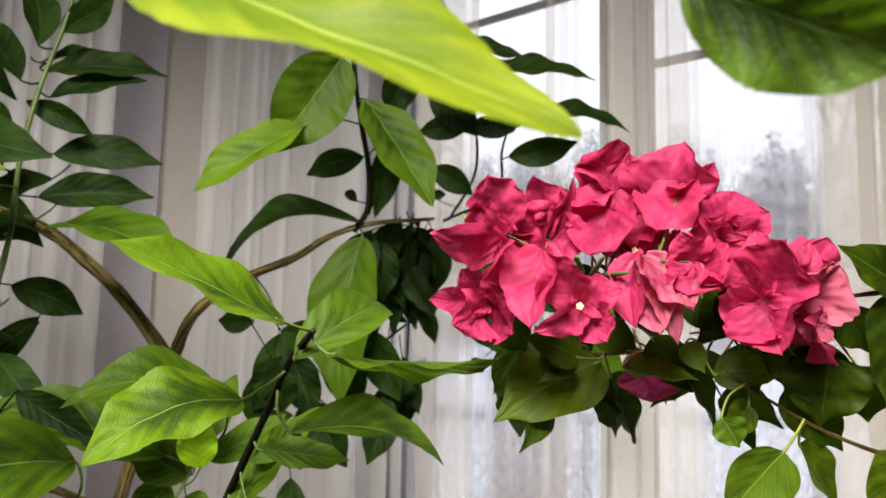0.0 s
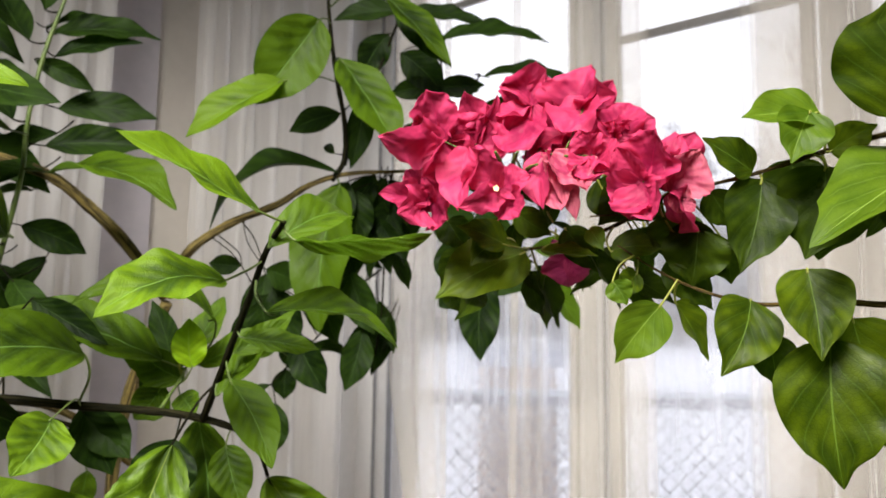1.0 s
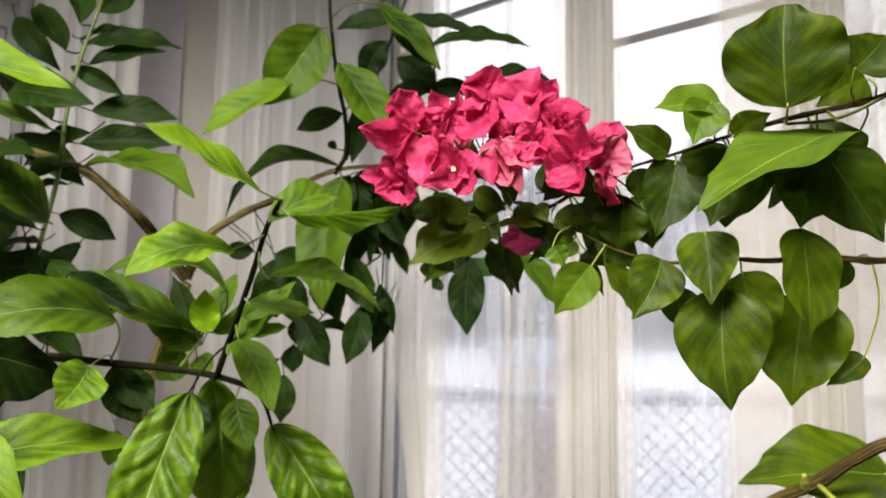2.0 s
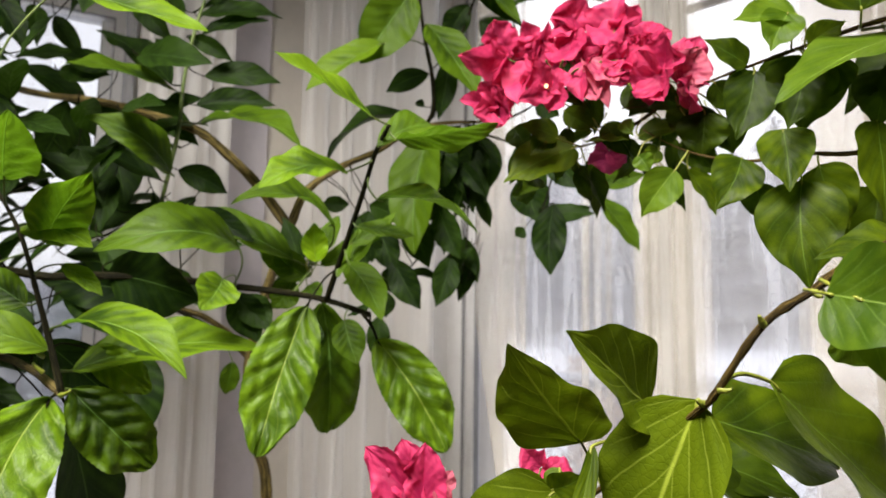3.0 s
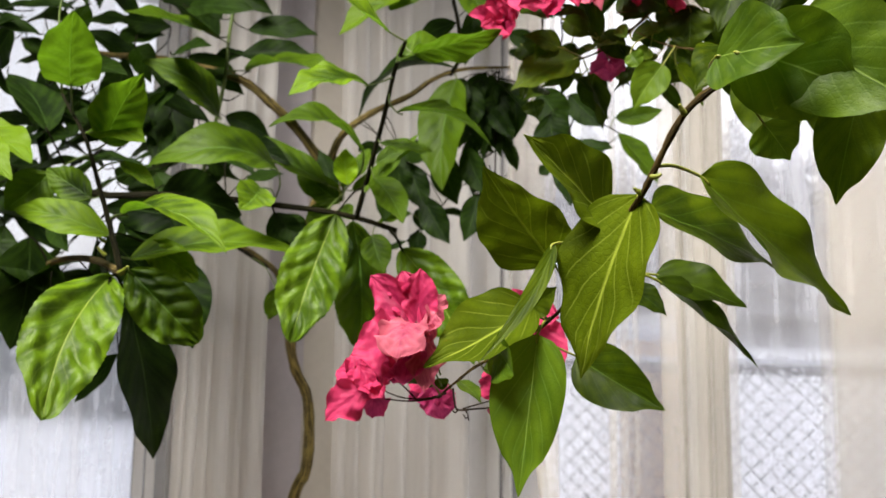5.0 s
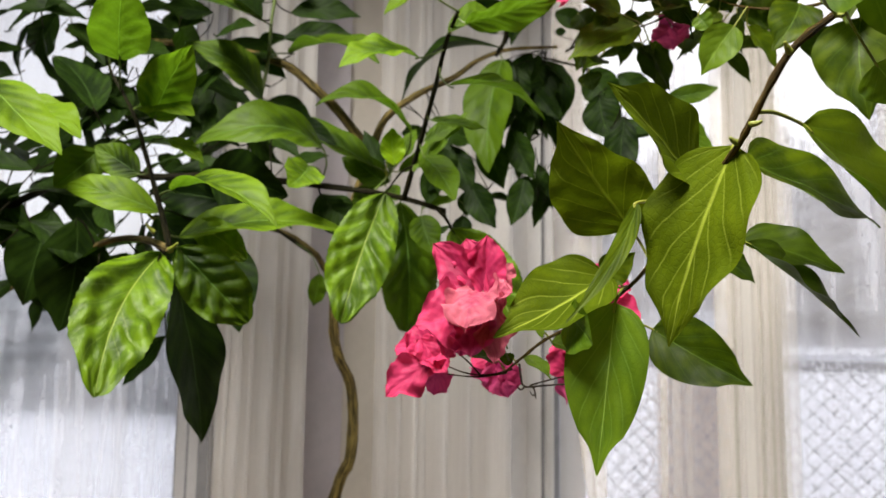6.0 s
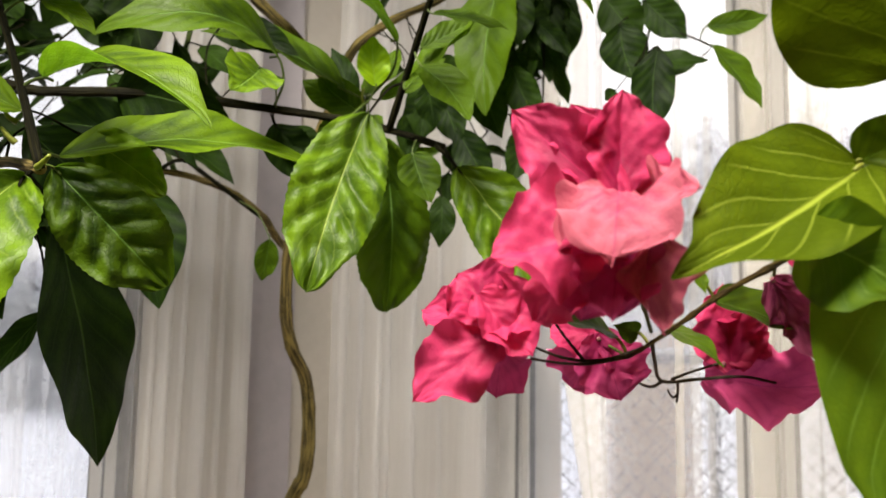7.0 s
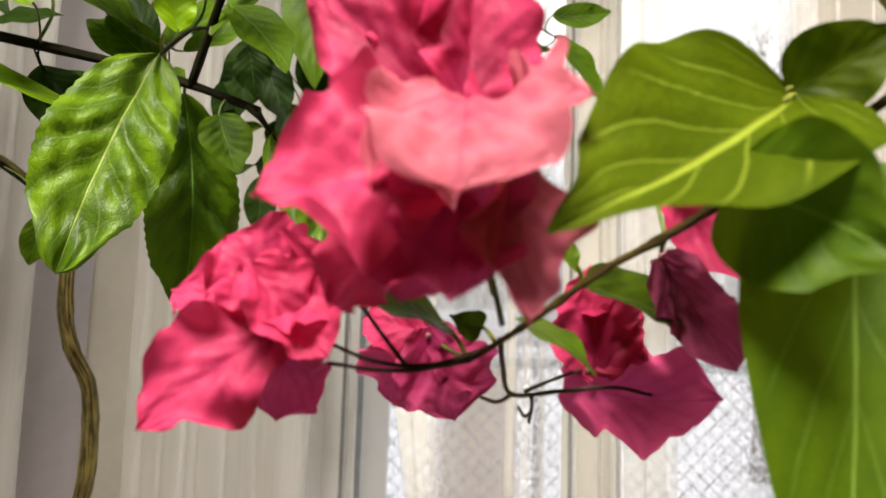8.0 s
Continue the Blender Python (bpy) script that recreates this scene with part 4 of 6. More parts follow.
leaf(tree, (0.1607, 0.9295, 1.5453), (0.2381, 0.9309, 1.5554), 0.031, (0.033, -0.969, -0.246), 'm', (0.1545, 0.9438, 1.5301))
leaf(tree, (0.049, 0.9477, 1.5629), (0.068, 0.9466, 1.4809), 0.066, (-0.042, -0.999, -0.01), 'd', (0.0789, 0.9749, 1.5797))
leaf(tree, (0.0288, 0.9678, 1.6148), (0.0819, 0.9675, 1.5428), 0.063, (-0.126, -0.988, -0.093), 'd', (0.0415, 0.9926, 1.6145))
leaf(tree, (0.1516, 0.9286, 1.5022), (0.0913, 0.9273, 1.4801), 0.024, (0.067, -0.982, -0.178), 'd', (0.1676, 0.94, 1.5201))
leaf(tree, (0.0437, 0.9657, 1.4736), (0.0286, 0.9652, 1.4596), 0.023, (0.112, -0.988, -0.111), 'd', (0.0804, 0.9199, 1.5162))
leaf(tree, (0.0821, 0.9586, 1.5999), (0.1384, 0.9486, 1.536), 0.050, (-0.233, -0.971, -0.053), 'd', (0.0758, 0.9759, 1.5827))
leaf(tree, (-0.0389, 0.9964, 1.6264), (-0.0691, 0.9947, 1.5543), 0.047, (0.184, -0.98, -0.076), 'd', (-0.0318, 0.9969, 1.6464))
leaf(tree, (-0.4907, 0.8255, 1.8097), (-0.3617, 0.8769, 1.8224), 0.050, (0.247, -0.785, 0.569), 'd', (-0.4642, 0.7916, 1.8091), sag=0.09)
leaf(tree, (-0.4756, 0.8154, 1.7748), (-0.3745, 0.847, 1.8066), 0.040, (0.101, -0.859, 0.501), 'd', (-0.4702, 0.787, 1.7781))
leaf(tree, (-0.4895, 0.7953, 1.762), (-0.4245, 0.8252, 1.7307), 0.028, (0.295, -0.918, -0.264), 'd', (-0.4733, 0.7857, 1.7601))
leaf(tree, (-0.4769, 0.8339, 1.7105), (-0.3609, 0.875, 1.7093), 0.044, (0.326, -0.94, 0.104), 'd', (-0.4814, 0.7848, 1.712))
leaf(tree, (-0.4788, 0.8133, 1.6547), (-0.3597, 0.8546, 1.6634), 0.045, (0.297, -0.928, 0.224), 'd', (-0.4895, 0.7876, 1.6529))
leaf(tree, (-0.4442, 0.7738, 1.6111), (-0.2658, 0.7168, 1.5579), 0.078, (0.11, -0.472, 0.875), 'm', (-0.4926, 0.7919, 1.6198), sag=0.04)
leaf(tree, (-0.5123, 0.8307, 1.5533), (-0.4445, 0.8705, 1.521), 0.043, (0.446, -0.881, -0.158), 'd', (-0.5089, 0.7973, 1.5497))
leaf(tree, (-0.5106, 0.7936, 1.6839), (-0.6624, 0.8127, 1.7896), 0.067, (0.421, -0.572, 0.704), 'd', (-0.4864, 0.7841, 1.679))
leaf(tree, (-0.4995, 0.7956, 1.788), (-0.5711, 0.8353, 1.8796), 0.044, (0.398, -0.69, 0.605), 'd', (-0.4692, 0.7881, 1.7831))
leaf(tree, (-0.5179, 0.8139, 1.7247), (-0.5662, 0.8337, 1.7795), 0.032, (0.007, -0.938, 0.348), 'd', (-0.4804, 0.7849, 1.719))
leaf(tree, (-0.4738, 0.7348, 1.6535), (-0.5669, 0.6156, 1.6546), 0.061, (0.459, -0.358, 0.813), 'm', (-0.4885, 0.7868, 1.6619))
leaf(tree, (-0.6694, 0.8905, 1.7547), (-0.7779, 0.8892, 1.7786), 0.041, (-0.046, -0.977, -0.21), 'd', (-0.6903, 0.8625, 1.6839))
leaf(tree, (-0.5056, 0.7714, 1.5229), (-0.6164, 0.7114, 1.5624), 0.048, (0.526, -0.551, 0.648), 'd', (-0.5139, 0.7988, 1.5276))
leaf(tree, (-0.4802, 0.7523, 1.5302), (-0.5584, 0.6539, 1.5912), 0.056, (0.789, -0.615, 0.016), 'm', (-0.5109, 0.7981, 1.5407), sag=0.15)
leaf(tree, (-0.6337, 0.8299, 1.6222), (-0.5967, 0.8283, 1.4902), 0.077, (0.48, -0.867, 0.134), 'd', (-0.6178, 0.8486, 1.6641))
leaf(tree, (-0.7033, 0.8481, 1.5989), (-0.6502, 0.8475, 1.5179), 0.066, (0.359, -0.904, 0.234), 'd', (-0.6822, 0.8606, 1.6829))
leaf(tree, (-0.6038, 0.851, 1.6781), (-0.4945, 0.8612, 1.6011), 0.050, (0.121, -0.992, 0.042), 'd', (-0.6098, 0.8467, 1.6611))
leaf(tree, (-0.4823, 0.7966, 1.83), (-0.5299, 0.8368, 1.9317), 0.043, (0.638, -0.57, 0.518), 'd', (-0.4612, 0.7939, 1.8261))
leaf(tree, (-0.4592, 0.7972, 1.8481), (-0.4194, 0.8382, 1.9098), 0.036, (0.749, -0.661, -0.058), 'd', (-0.4562, 0.7963, 1.8481))
leaf(tree, (-0.7609, 0.8881, 1.6965), (-0.8256, 0.9048, 1.5841), 0.062, (0.494, -0.761, -0.421), 'd', (-0.7628, 0.8754, 1.6997))
leaf(tree, (-0.6853, 0.8694, 1.6848), (-0.6435, 0.8886, 1.6176), 0.049, (0.42, -0.908, -0.009), 'd', (-0.6873, 0.8615, 1.6839))
leaf(tree, (-0.3901, 0.3627, 1.6295), (-0.2653, 0.4231, 1.603), 0.056, (0.432, -0.611, 0.663), 'l', (-0.4416, 0.3586, 1.4352))
leaf(tree, (-0.0959, 0.4439, 1.5149), (-0.1692, 0.3649, 1.5547), 0.046, (0.689, -0.314, 0.653), 'l', (-0.081, 0.4607, 1.5098))
leaf(tree, (-0.0952, 0.4729, 1.4906), (-0.0419, 0.5529, 1.5259), 0.041, (0.343, -0.563, 0.752), 'm', (-0.0933, 0.479, 1.4975), sag=0.12)
leaf(tree, (-0.072, 0.4636, 1.4957), (0.0351, 0.4162, 1.4964), 0.047, (-0.089, -0.204, -0.975), 'm', (-0.0831, 0.4646, 1.5077))
leaf(tree, (-0.1017, 0.5014, 1.4402), (0.0021, 0.5615, 1.4097), 0.050, (0.407, -0.273, 0.872), 'm', (-0.1159, 0.5164, 1.4681), sag=0.13)
leaf(tree, (-0.1274, 0.472, 1.4645), (-0.1949, 0.4017, 1.4331), 0.054, (0.265, -0.604, 0.752), 'l', (-0.1056, 0.4992, 1.4833), sag=0.08)
leaf(tree, (-0.1385, 0.5594, 1.4186), (-0.0725, 0.5799, 1.4084), 0.028, (0.295, -0.656, 0.694), 'm', (-0.1436, 0.5634, 1.4255))
leaf(tree, (-0.1702, 0.5972, 1.3631), (-0.104, 0.6193, 1.445), 0.043, (-0.493, -0.665, 0.56), 'm', (-0.1743, 0.6092, 1.3759))
leaf(tree, (-0.1571, 0.5981, 1.4031), (-0.1081, 0.6191, 1.436), 0.025, (0.256, -0.948, 0.191), 'm', (-0.161, 0.5901, 1.3972))
leaf(tree, (-0.1529, 0.5781, 1.3793), (-0.0991, 0.5287, 1.3108), 0.040, (0.147, -0.748, 0.647), 'm', (-0.161, 0.5901, 1.3972))
leaf(tree, (-0.215, 0.6509, 1.3855), (-0.2168, 0.6419, 1.4356), 0.034, (0.298, -0.8, 0.45), 'y', (-0.2332, 0.6611, 1.3673))
leaf(tree, (-0.1949, 0.6569, 1.4325), (-0.2932, 0.5574, 1.4464), 0.057, (0.487, -0.383, 0.785), 'm', (-0.2335, 0.6859, 1.3841), sag=0.16)
leaf(tree, (-0.2387, 0.6944, 1.37), (-0.2866, 0.6747, 1.4071), 0.040, (0.294, -0.947, -0.131), 'm', (-0.2335, 0.6859, 1.3831))
leaf(tree, (-0.259, 0.7139, 1.3807), (-0.287, 0.7148, 1.4558), 0.030, (0.236, -0.968, 0.089), 'd', (-0.2377, 0.7048, 1.3989))
leaf(tree, (-0.2236, 0.6949, 1.386), (-0.1512, 0.6968, 1.4291), 0.034, (-0.241, -0.883, 0.402), 'm', (-0.2346, 0.6909, 1.388))
leaf(tree, (-0.2396, 0.6948, 1.39), (-0.215, 0.7454, 1.4616), 0.036, (-0.071, -0.806, 0.588), 'm', (-0.2356, 0.6948, 1.391))
leaf(tree, (-0.2628, 0.6942, 1.3789), (-0.3119, 0.694, 1.4109), 0.029, (-0.035, -0.998, -0.054), 'm', (-0.2346, 0.6919, 1.389))
leaf(tree, (-0.2555, 0.6749, 1.3912), (-0.3933, 0.6147, 1.4406), 0.063, (0.482, -0.544, 0.687), 'm', (-0.2335, 0.6819, 1.3811), sag=0.12)
leaf(tree, (-0.2995, 0.7426, 1.3744), (-0.2895, 0.7424, 1.3494), 0.025, (0.345, -0.929, 0.134), 'd', (-0.2377, 0.7048, 1.3989))
leaf(tree, (-0.2608, 0.694, 1.3659), (-0.2889, 0.6929, 1.3269), 0.040, (0.21, -0.966, -0.152), 'm', (-0.2335, 0.6859, 1.3841))
leaf(tree, (-0.2344, 0.6746, 1.3562), (-0.2111, 0.655, 1.3364), 0.028, (-0.11, -0.772, 0.627), 'm', (-0.2333, 0.6661, 1.3713))
leaf(tree, (-0.4641, 0.7418, 1.4783), (-0.3875, 0.7125, 1.4166), 0.037, (0.249, -0.716, 0.652), 'd', (-0.52, 0.8022, 1.5016))
leaf(tree, (-0.4036, 0.7122, 1.4156), (-0.332, 0.6937, 1.4139), 0.027, (-0.208, -0.805, 0.555), 'd', (-0.4569, 0.7049, 1.3235))
leaf(tree, (-0.1917, 0.5474, 1.3255), (-0.2194, 0.4851, 1.1669), 0.073, (0.409, -0.883, 0.229), 'c', (-0.1754, 0.6101, 1.3739), crinkle=True, lean=-0.02)
leaf(tree, (-0.2071, 0.6551, 1.3344), (-0.2245, 0.748, 1.1562), 0.078, (0.283, -0.828, -0.484), 'm', (-0.2009, 0.6385, 1.3366), crinkle=True)
leaf(tree, (-0.1212, 0.6036, 1.288), (-0.0345, 0.5966, 1.1611), 0.070, (0.171, -0.971, 0.167), 'c', (-0.1407, 0.646, 1.3185), crinkle=True)
leaf(tree, (-0.3174, 0.6339, 1.3454), (-0.2813, 0.6334, 1.2814), 0.047, (0.327, -0.927, 0.182), 'd', (-0.3079, 0.6037, 1.3518))
leaf(tree, (-0.3133, 0.6339, 1.3404), (-0.2652, 0.6339, 1.2975), 0.042, (0.252, -0.925, 0.284), 'd', (-0.3039, 0.6047, 1.3508))
leaf(tree, (-0.2977, 0.5958, 1.3989), (-0.4129, 0.4759, 1.381), 0.067, (0.576, -0.637, 0.512), 'm', (-0.3059, 0.6037, 1.3508), sag=0.25)
leaf(tree, (-0.3642, 0.6153, 1.4517), (-0.2859, 0.6158, 1.4087), 0.033, (0.066, -0.991, 0.121), 'd', (-0.367, 0.5872, 1.3579))
leaf(tree, (-0.398, 0.8175, 1.2483), (-0.4164, 0.8379, 1.196), 0.030, (0.328, -0.826, -0.459), 'm', (-0.4545, 0.8401, 1.3031))
leaf(tree, (-0.4717, 0.6903, 1.3436), (-0.6059, 0.6493, 1.3619), 0.064, (0.26, -0.949, -0.18), 'd', (-0.4547, 0.6922, 1.3236))
leaf(tree, (-0.4448, 0.6111, 1.2774), (-0.4075, 0.5899, 1.1536), 0.074, (0.433, -0.861, 0.266), 'd', (-0.4509, 0.621, 1.2863))
leaf(tree, (-0.4655, 0.5929, 1.3807), (-0.3945, 0.6132, 1.3576), 0.047, (0.244, -0.966, -0.087), 'd', (-0.4541, 0.5613, 1.361))
leaf(tree, (-0.2705, 0.4973, 1.3529), (-0.271, 0.4476, 1.3174), 0.046, (0.622, -0.466, 0.629), 'l', (-0.3029, 0.6047, 1.3508))
leaf(tree, (-0.2147, 0.6154, 1.3198), (-0.2256, 0.5946, 1.2619), 0.059, (0.36, -0.9, 0.246), 'd', (-0.2169, 0.6334, 1.3396))
leaf(tree, (-0.1717, 0.6356, 1.3116), (-0.1475, 0.6154, 1.2578), 0.041, (0.175, -0.895, 0.41), 'm', (-0.1678, 0.6428, 1.3275))
leaf(tree, (-0.3645, 0.3564, 1.2342), (-0.3403, 0.2465, 1.1022), 0.075, (0.654, -0.522, 0.548), 'c', (-0.3534, 0.3566, 1.2392), crinkle=True, lean=-0.07)
leaf(tree, (-0.3515, 0.3665, 1.2421), (-0.2949, 0.4152, 1.1666), 0.062, (0.588, -0.804, -0.089), 'm', (-0.3544, 0.3567, 1.2412), crinkle=True)
leaf(tree, (-0.3883, 0.4147, 1.2215), (-0.3925, 0.4898, 1.0255), 0.076, (0.973, -0.211, -0.099), 'd', (-0.4, 0.3904, 1.2498))
leaf(tree, (-0.372, 0.3959, 1.2568), (-0.2328, 0.5261, 1.2766), 0.056, (0.298, -0.62, 0.72), 'l', (-0.3614, 0.3569, 1.2612), sag=0.03)
leaf(tree, (-0.3564, 0.3576, 1.3002), (-0.2256, 0.3393, 1.2556), 0.055, (0.241, -0.398, 0.885), 'l', (-0.3725, 0.3573, 1.2942), sag=0.17)
leaf(tree, (-0.3705, 0.357, 1.2782), (-0.4615, 0.3266, 1.3024), 0.040, (0.382, -0.793, 0.474), 'l', (-0.3675, 0.3571, 1.2792), sag=0.14)
leaf(tree, (-0.4141, 0.396, 1.3017), (-0.6192, 0.4126, 1.3103), 0.074, (-0.014, -0.503, 0.864), 'd', (-0.3805, 0.3575, 1.3152))
leaf(tree, (-0.4487, 0.357, 1.3461), (-0.4817, 0.3361, 1.3043), 0.044, (0.654, -0.739, -0.163), 'm', (-0.4005, 0.3581, 1.3662))
leaf(tree, (-0.3955, 0.3573, 1.3182), (-0.4446, 0.3473, 1.3493), 0.035, (0.259, -0.961, 0.098), 'm', (-0.3835, 0.3576, 1.3222))
leaf(tree, (-0.3824, 0.3585, 1.3773), (-0.3013, 0.3018, 1.429), 0.051, (0.095, -0.567, -0.819), 'l', (-0.4025, 0.3581, 1.3692))
leaf(tree, (-0.4055, 0.3584, 1.3912), (-0.3148, 0.33, 1.3686), 0.039, (-0.093, -0.768, 0.634), 'l', (-0.4105, 0.3583, 1.3872))
leaf(tree, (-0.3633, 0.3585, 1.3563), (-0.3212, 0.3586, 1.3273), 0.020, (0.435, -0.637, 0.636), 'l', (-0.3925, 0.3578, 1.3452))
leaf(tree, (-0.398, 0.3199, 1.4287), (-0.3184, 0.2235, 1.4598), 0.054, (0.197, -0.145, -0.97), 'm', (-0.4256, 0.3584, 1.4102))
leaf(tree, (-0.3712, 0.4159, 1.2776), (-0.3122, 0.4358, 1.2354), 0.038, (0.351, -0.935, 0.053), 'c', (-0.3675, 0.3571, 1.2792), crinkle=True)
leaf(tree, (-0.59, 0.4913, 1.2965), (-0.6216, 0.508, 1.1511), 0.090, (0.635, -0.735, -0.237), 'd', (-0.5742, 0.5096, 1.2613))
leaf(tree, (-0.675, 0.5395, 1.3199), (-0.7093, 0.5367, 1.1857), 0.076, (0.662, -0.73, -0.171), 'd', (-0.6829, 0.5288, 1.336))
leaf(tree, (-0.4486, 0.4911, 1.1495), (-0.5049, 0.4891, 1.0884), 0.030, (-0.17, -0.973, 0.156), 'd', (-0.476, 0.4444, 1.2611))
leaf(tree, (-0.4174, 0.4153, 1.2845), (-0.3646, 0.4544, 1.2271), 0.052, (0.555, -0.829, -0.07), 'd', (-0.4274, 0.4098, 1.2565))
leaf(tree, (-0.5321, 0.4452, 1.4202), (-0.647, 0.4942, 1.5196), 0.058, (0.462, -0.455, 0.761), 'd', (-0.5562, 0.5302, 1.3582))
leaf(tree, (-0.5384, 0.2978, 1.4127), (-0.4217, 0.2784, 1.322), 0.059, (0.48, -0.501, 0.72), 'l', (-0.5485, 0.3073, 1.4066))
leaf(tree, (-0.5528, 0.3267, 1.3964), (-0.4362, 0.3179, 1.3486), 0.051, (0.303, -0.473, 0.827), 'l', (-0.5607, 0.3119, 1.3995))
leaf(tree, (-0.2082, 0.9423, 1.4845), (-0.1732, 0.9413, 1.3925), 0.050, (0.037, -0.999, 0.014), 'd', (-0.1406, 0.9934, 1.428))
leaf(tree, (-0.1491, 0.9533, 1.5025), (-0.1139, 0.9424, 1.4036), 0.056, (-0.049, -0.995, 0.083), 'd', (-0.1125, 1.0005, 1.4691))
leaf(tree, (-0.1007, 0.9444, 1.5087), (-0.0617, 0.9435, 1.4187), 0.049, (-0.089, -0.995, -0.039), 'd', (-0.1014, 1.0028, 1.4831))
leaf(tree, (-0.1762, 0.9417, 1.4185), (-0.1271, 0.941, 1.3345), 0.051, (-0.022, -1, -0.013), 'd', (-0.1617, 0.9907, 1.404))
leaf(tree, (-0.1963, 0.9299, 1.3225), (-0.1984, 0.9286, 1.2484), 0.039, (0.18, -0.984, -0.004), 'd', (-0.2138, 0.9693, 1.3441))
leaf(tree, (-0.0798, 0.9531, 1.4265), (-0.1019, 0.9415, 1.3385), 0.045, (0.155, -0.985, 0.073), 'd', (-0.1255, 0.997, 1.4501))
leaf(tree, (-0.2405, 0.9511, 1.4564), (-0.2527, 0.9496, 1.3773), 0.042, (0.259, -0.965, -0.04), 'd', (-0.1738, 0.9903, 1.391))
leaf(tree, (-0.0834, 0.1609, 1.605), (0.0363, 0.1423, 1.5523), 0.052, (0.176, -0.721, 0.67), 'a', (-0.1265, 0.1612, 1.663))

leaf(tree, (-0.452, 0.565, 1.364), (-0.338, 0.58, 1.333), 0.088, (0.2, -0.9, -0.38), 'd', (-0.4541, 0.5613, 1.361))


def spray(plant, lo, hi, count, size, kind, droop, seed, clear=None):
    """A thicket of leaves on thin hidden twigs between two corners, with one clearing in it."""
    rng = random.Random(seed)
    for _ in range(count):
        p = Vector([rng.uniform(a, c) for a, c in zip(lo, hi)])
        if clear and (p - Vector(clear[0])).length < clear[1]:
            continue
        ang = rng.uniform(0, 6.28)
        d = Vector((math.cos(ang), 0.5 * math.sin(ang), rng.uniform(-1, 0.6) - droop)).normalized()
        length = size * rng.uniform(0.7, 1.25)
        n = Vector((rng.uniform(-0.7, 0.7), -0.6, rng.uniform(0.1, 1.0)))
        leaf(plant, p, p + d * length, length * rng.uniform(0.32, 0.42), n, kind, p - d * 0.02 + Vector((0, 0.01, 0.012)), rng.uniform(0.0, 0.08))


# the dark leaf tone gives these thickets their shade
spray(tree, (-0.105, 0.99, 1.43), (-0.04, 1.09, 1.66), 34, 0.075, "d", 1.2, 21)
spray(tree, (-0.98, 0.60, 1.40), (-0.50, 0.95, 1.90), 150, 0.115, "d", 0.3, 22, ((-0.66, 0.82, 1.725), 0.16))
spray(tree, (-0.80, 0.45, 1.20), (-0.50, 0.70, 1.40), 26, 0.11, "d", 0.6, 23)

# ---- the bougainvillea ----
COUNT[0] = 277
boug = tagged(new("bougainvillea"), "flowering bougainvillea with magenta papery bracts", "plant")
# shoots, then leaves, then flowers
stem(boug, 'branch', [(0.6262, 0.1751, 1.2034), (0.6273, 0.1213, 1.5043), (0.4065, 0.1209, 1.6842), (0.2052, 0.1472, 1.6836), (0.0946, 0.1545, 1.6384)], 0.003, 0.0016, WOOD)
stem(boug, 'branch', [(0.7236, 0.2937, -0.0009), (0.7044, 0.2822, 0.5017), (0.6651, 0.2492, 0.9024), (0.6262, 0.1751, 1.2034), (0.6059, 0.2174, 1.4032), (0.5547, 0.3173, 1.5522)], 0.009, 0.006, WOOD)
stem(boug, 'branch', [(0.2078, 0.4293, 1.5305), (0.1711, 0.4676, 1.5091), (0.1335, 0.5062, 1.4996), (0.0981, 0.5252, 1.4973), (0.0646, 0.5542, 1.505)], 0.002, 0.0005, WOOD)
stem(boug, 'branch', [(0.5547, 0.3173, 1.5522), (0.4488, 0.3555, 1.5837), (0.4024, 0.3742, 1.5754), (0.3539, 0.393, 1.5682), (0.3125, 0.4069, 1.558), (0.2602, 0.4107, 1.5408), (0.2309, 0.4297, 1.5346), (0.1916, 0.4387, 1.5184), (0.1504, 0.4379, 1.5133)], 0.003, 0.0005, WOOD)
for knot, way in (((0.1568, 0.1300, 1.2660), (-0.7, -0.6, 0.2)), ((0.1615, 0.1215, 1.2740), (0.8, -0.5, -0.1)), ((0.1790, 0.1050, 1.3052), (-0.5, -0.7, 0.5)), ((0.1990, 0.0985, 1.3210), (0.3, -0.7, -0.6)), ((0.2220, 0.0920, 1.3365), (-0.3, -0.6, 0.7)), ((0.1420, 0.1560, 1.2480), (-0.8, -0.5, 0.1))):
    k, w = Vector(knot), Vector(way).normalized()
    stem(boug, "bud", [k, k + w * 0.0035, k + w * 0.0065 + Vector((0, 0, 0.001))], 0.0022, 0.0008, VINESHOOT)
stem(boug, 'shoot', [(0.4115, 0.3646, 1.5766), (0.3813, 0.3737, 1.5624), (0.3469, 0.3878, 1.5612)], 0.0016, 0.0012, SHOOT)
stem(boug, 'branch', [(0.6059, 0.2174, 1.4032), (0.4386, 0.353, 1.4456), (0.3903, 0.3621, 1.4494), (0.3551, 0.3665, 1.4523), (0.3229, 0.3708, 1.4492), (0.2917, 0.3753, 1.4511), (0.2523, 0.3894, 1.4489), (0.22, 0.4087, 1.4587), (0.1946, 0.4282, 1.4745), (0.1704, 0.4379, 1.4924)], 0.0032, 0.0005, WOOD)
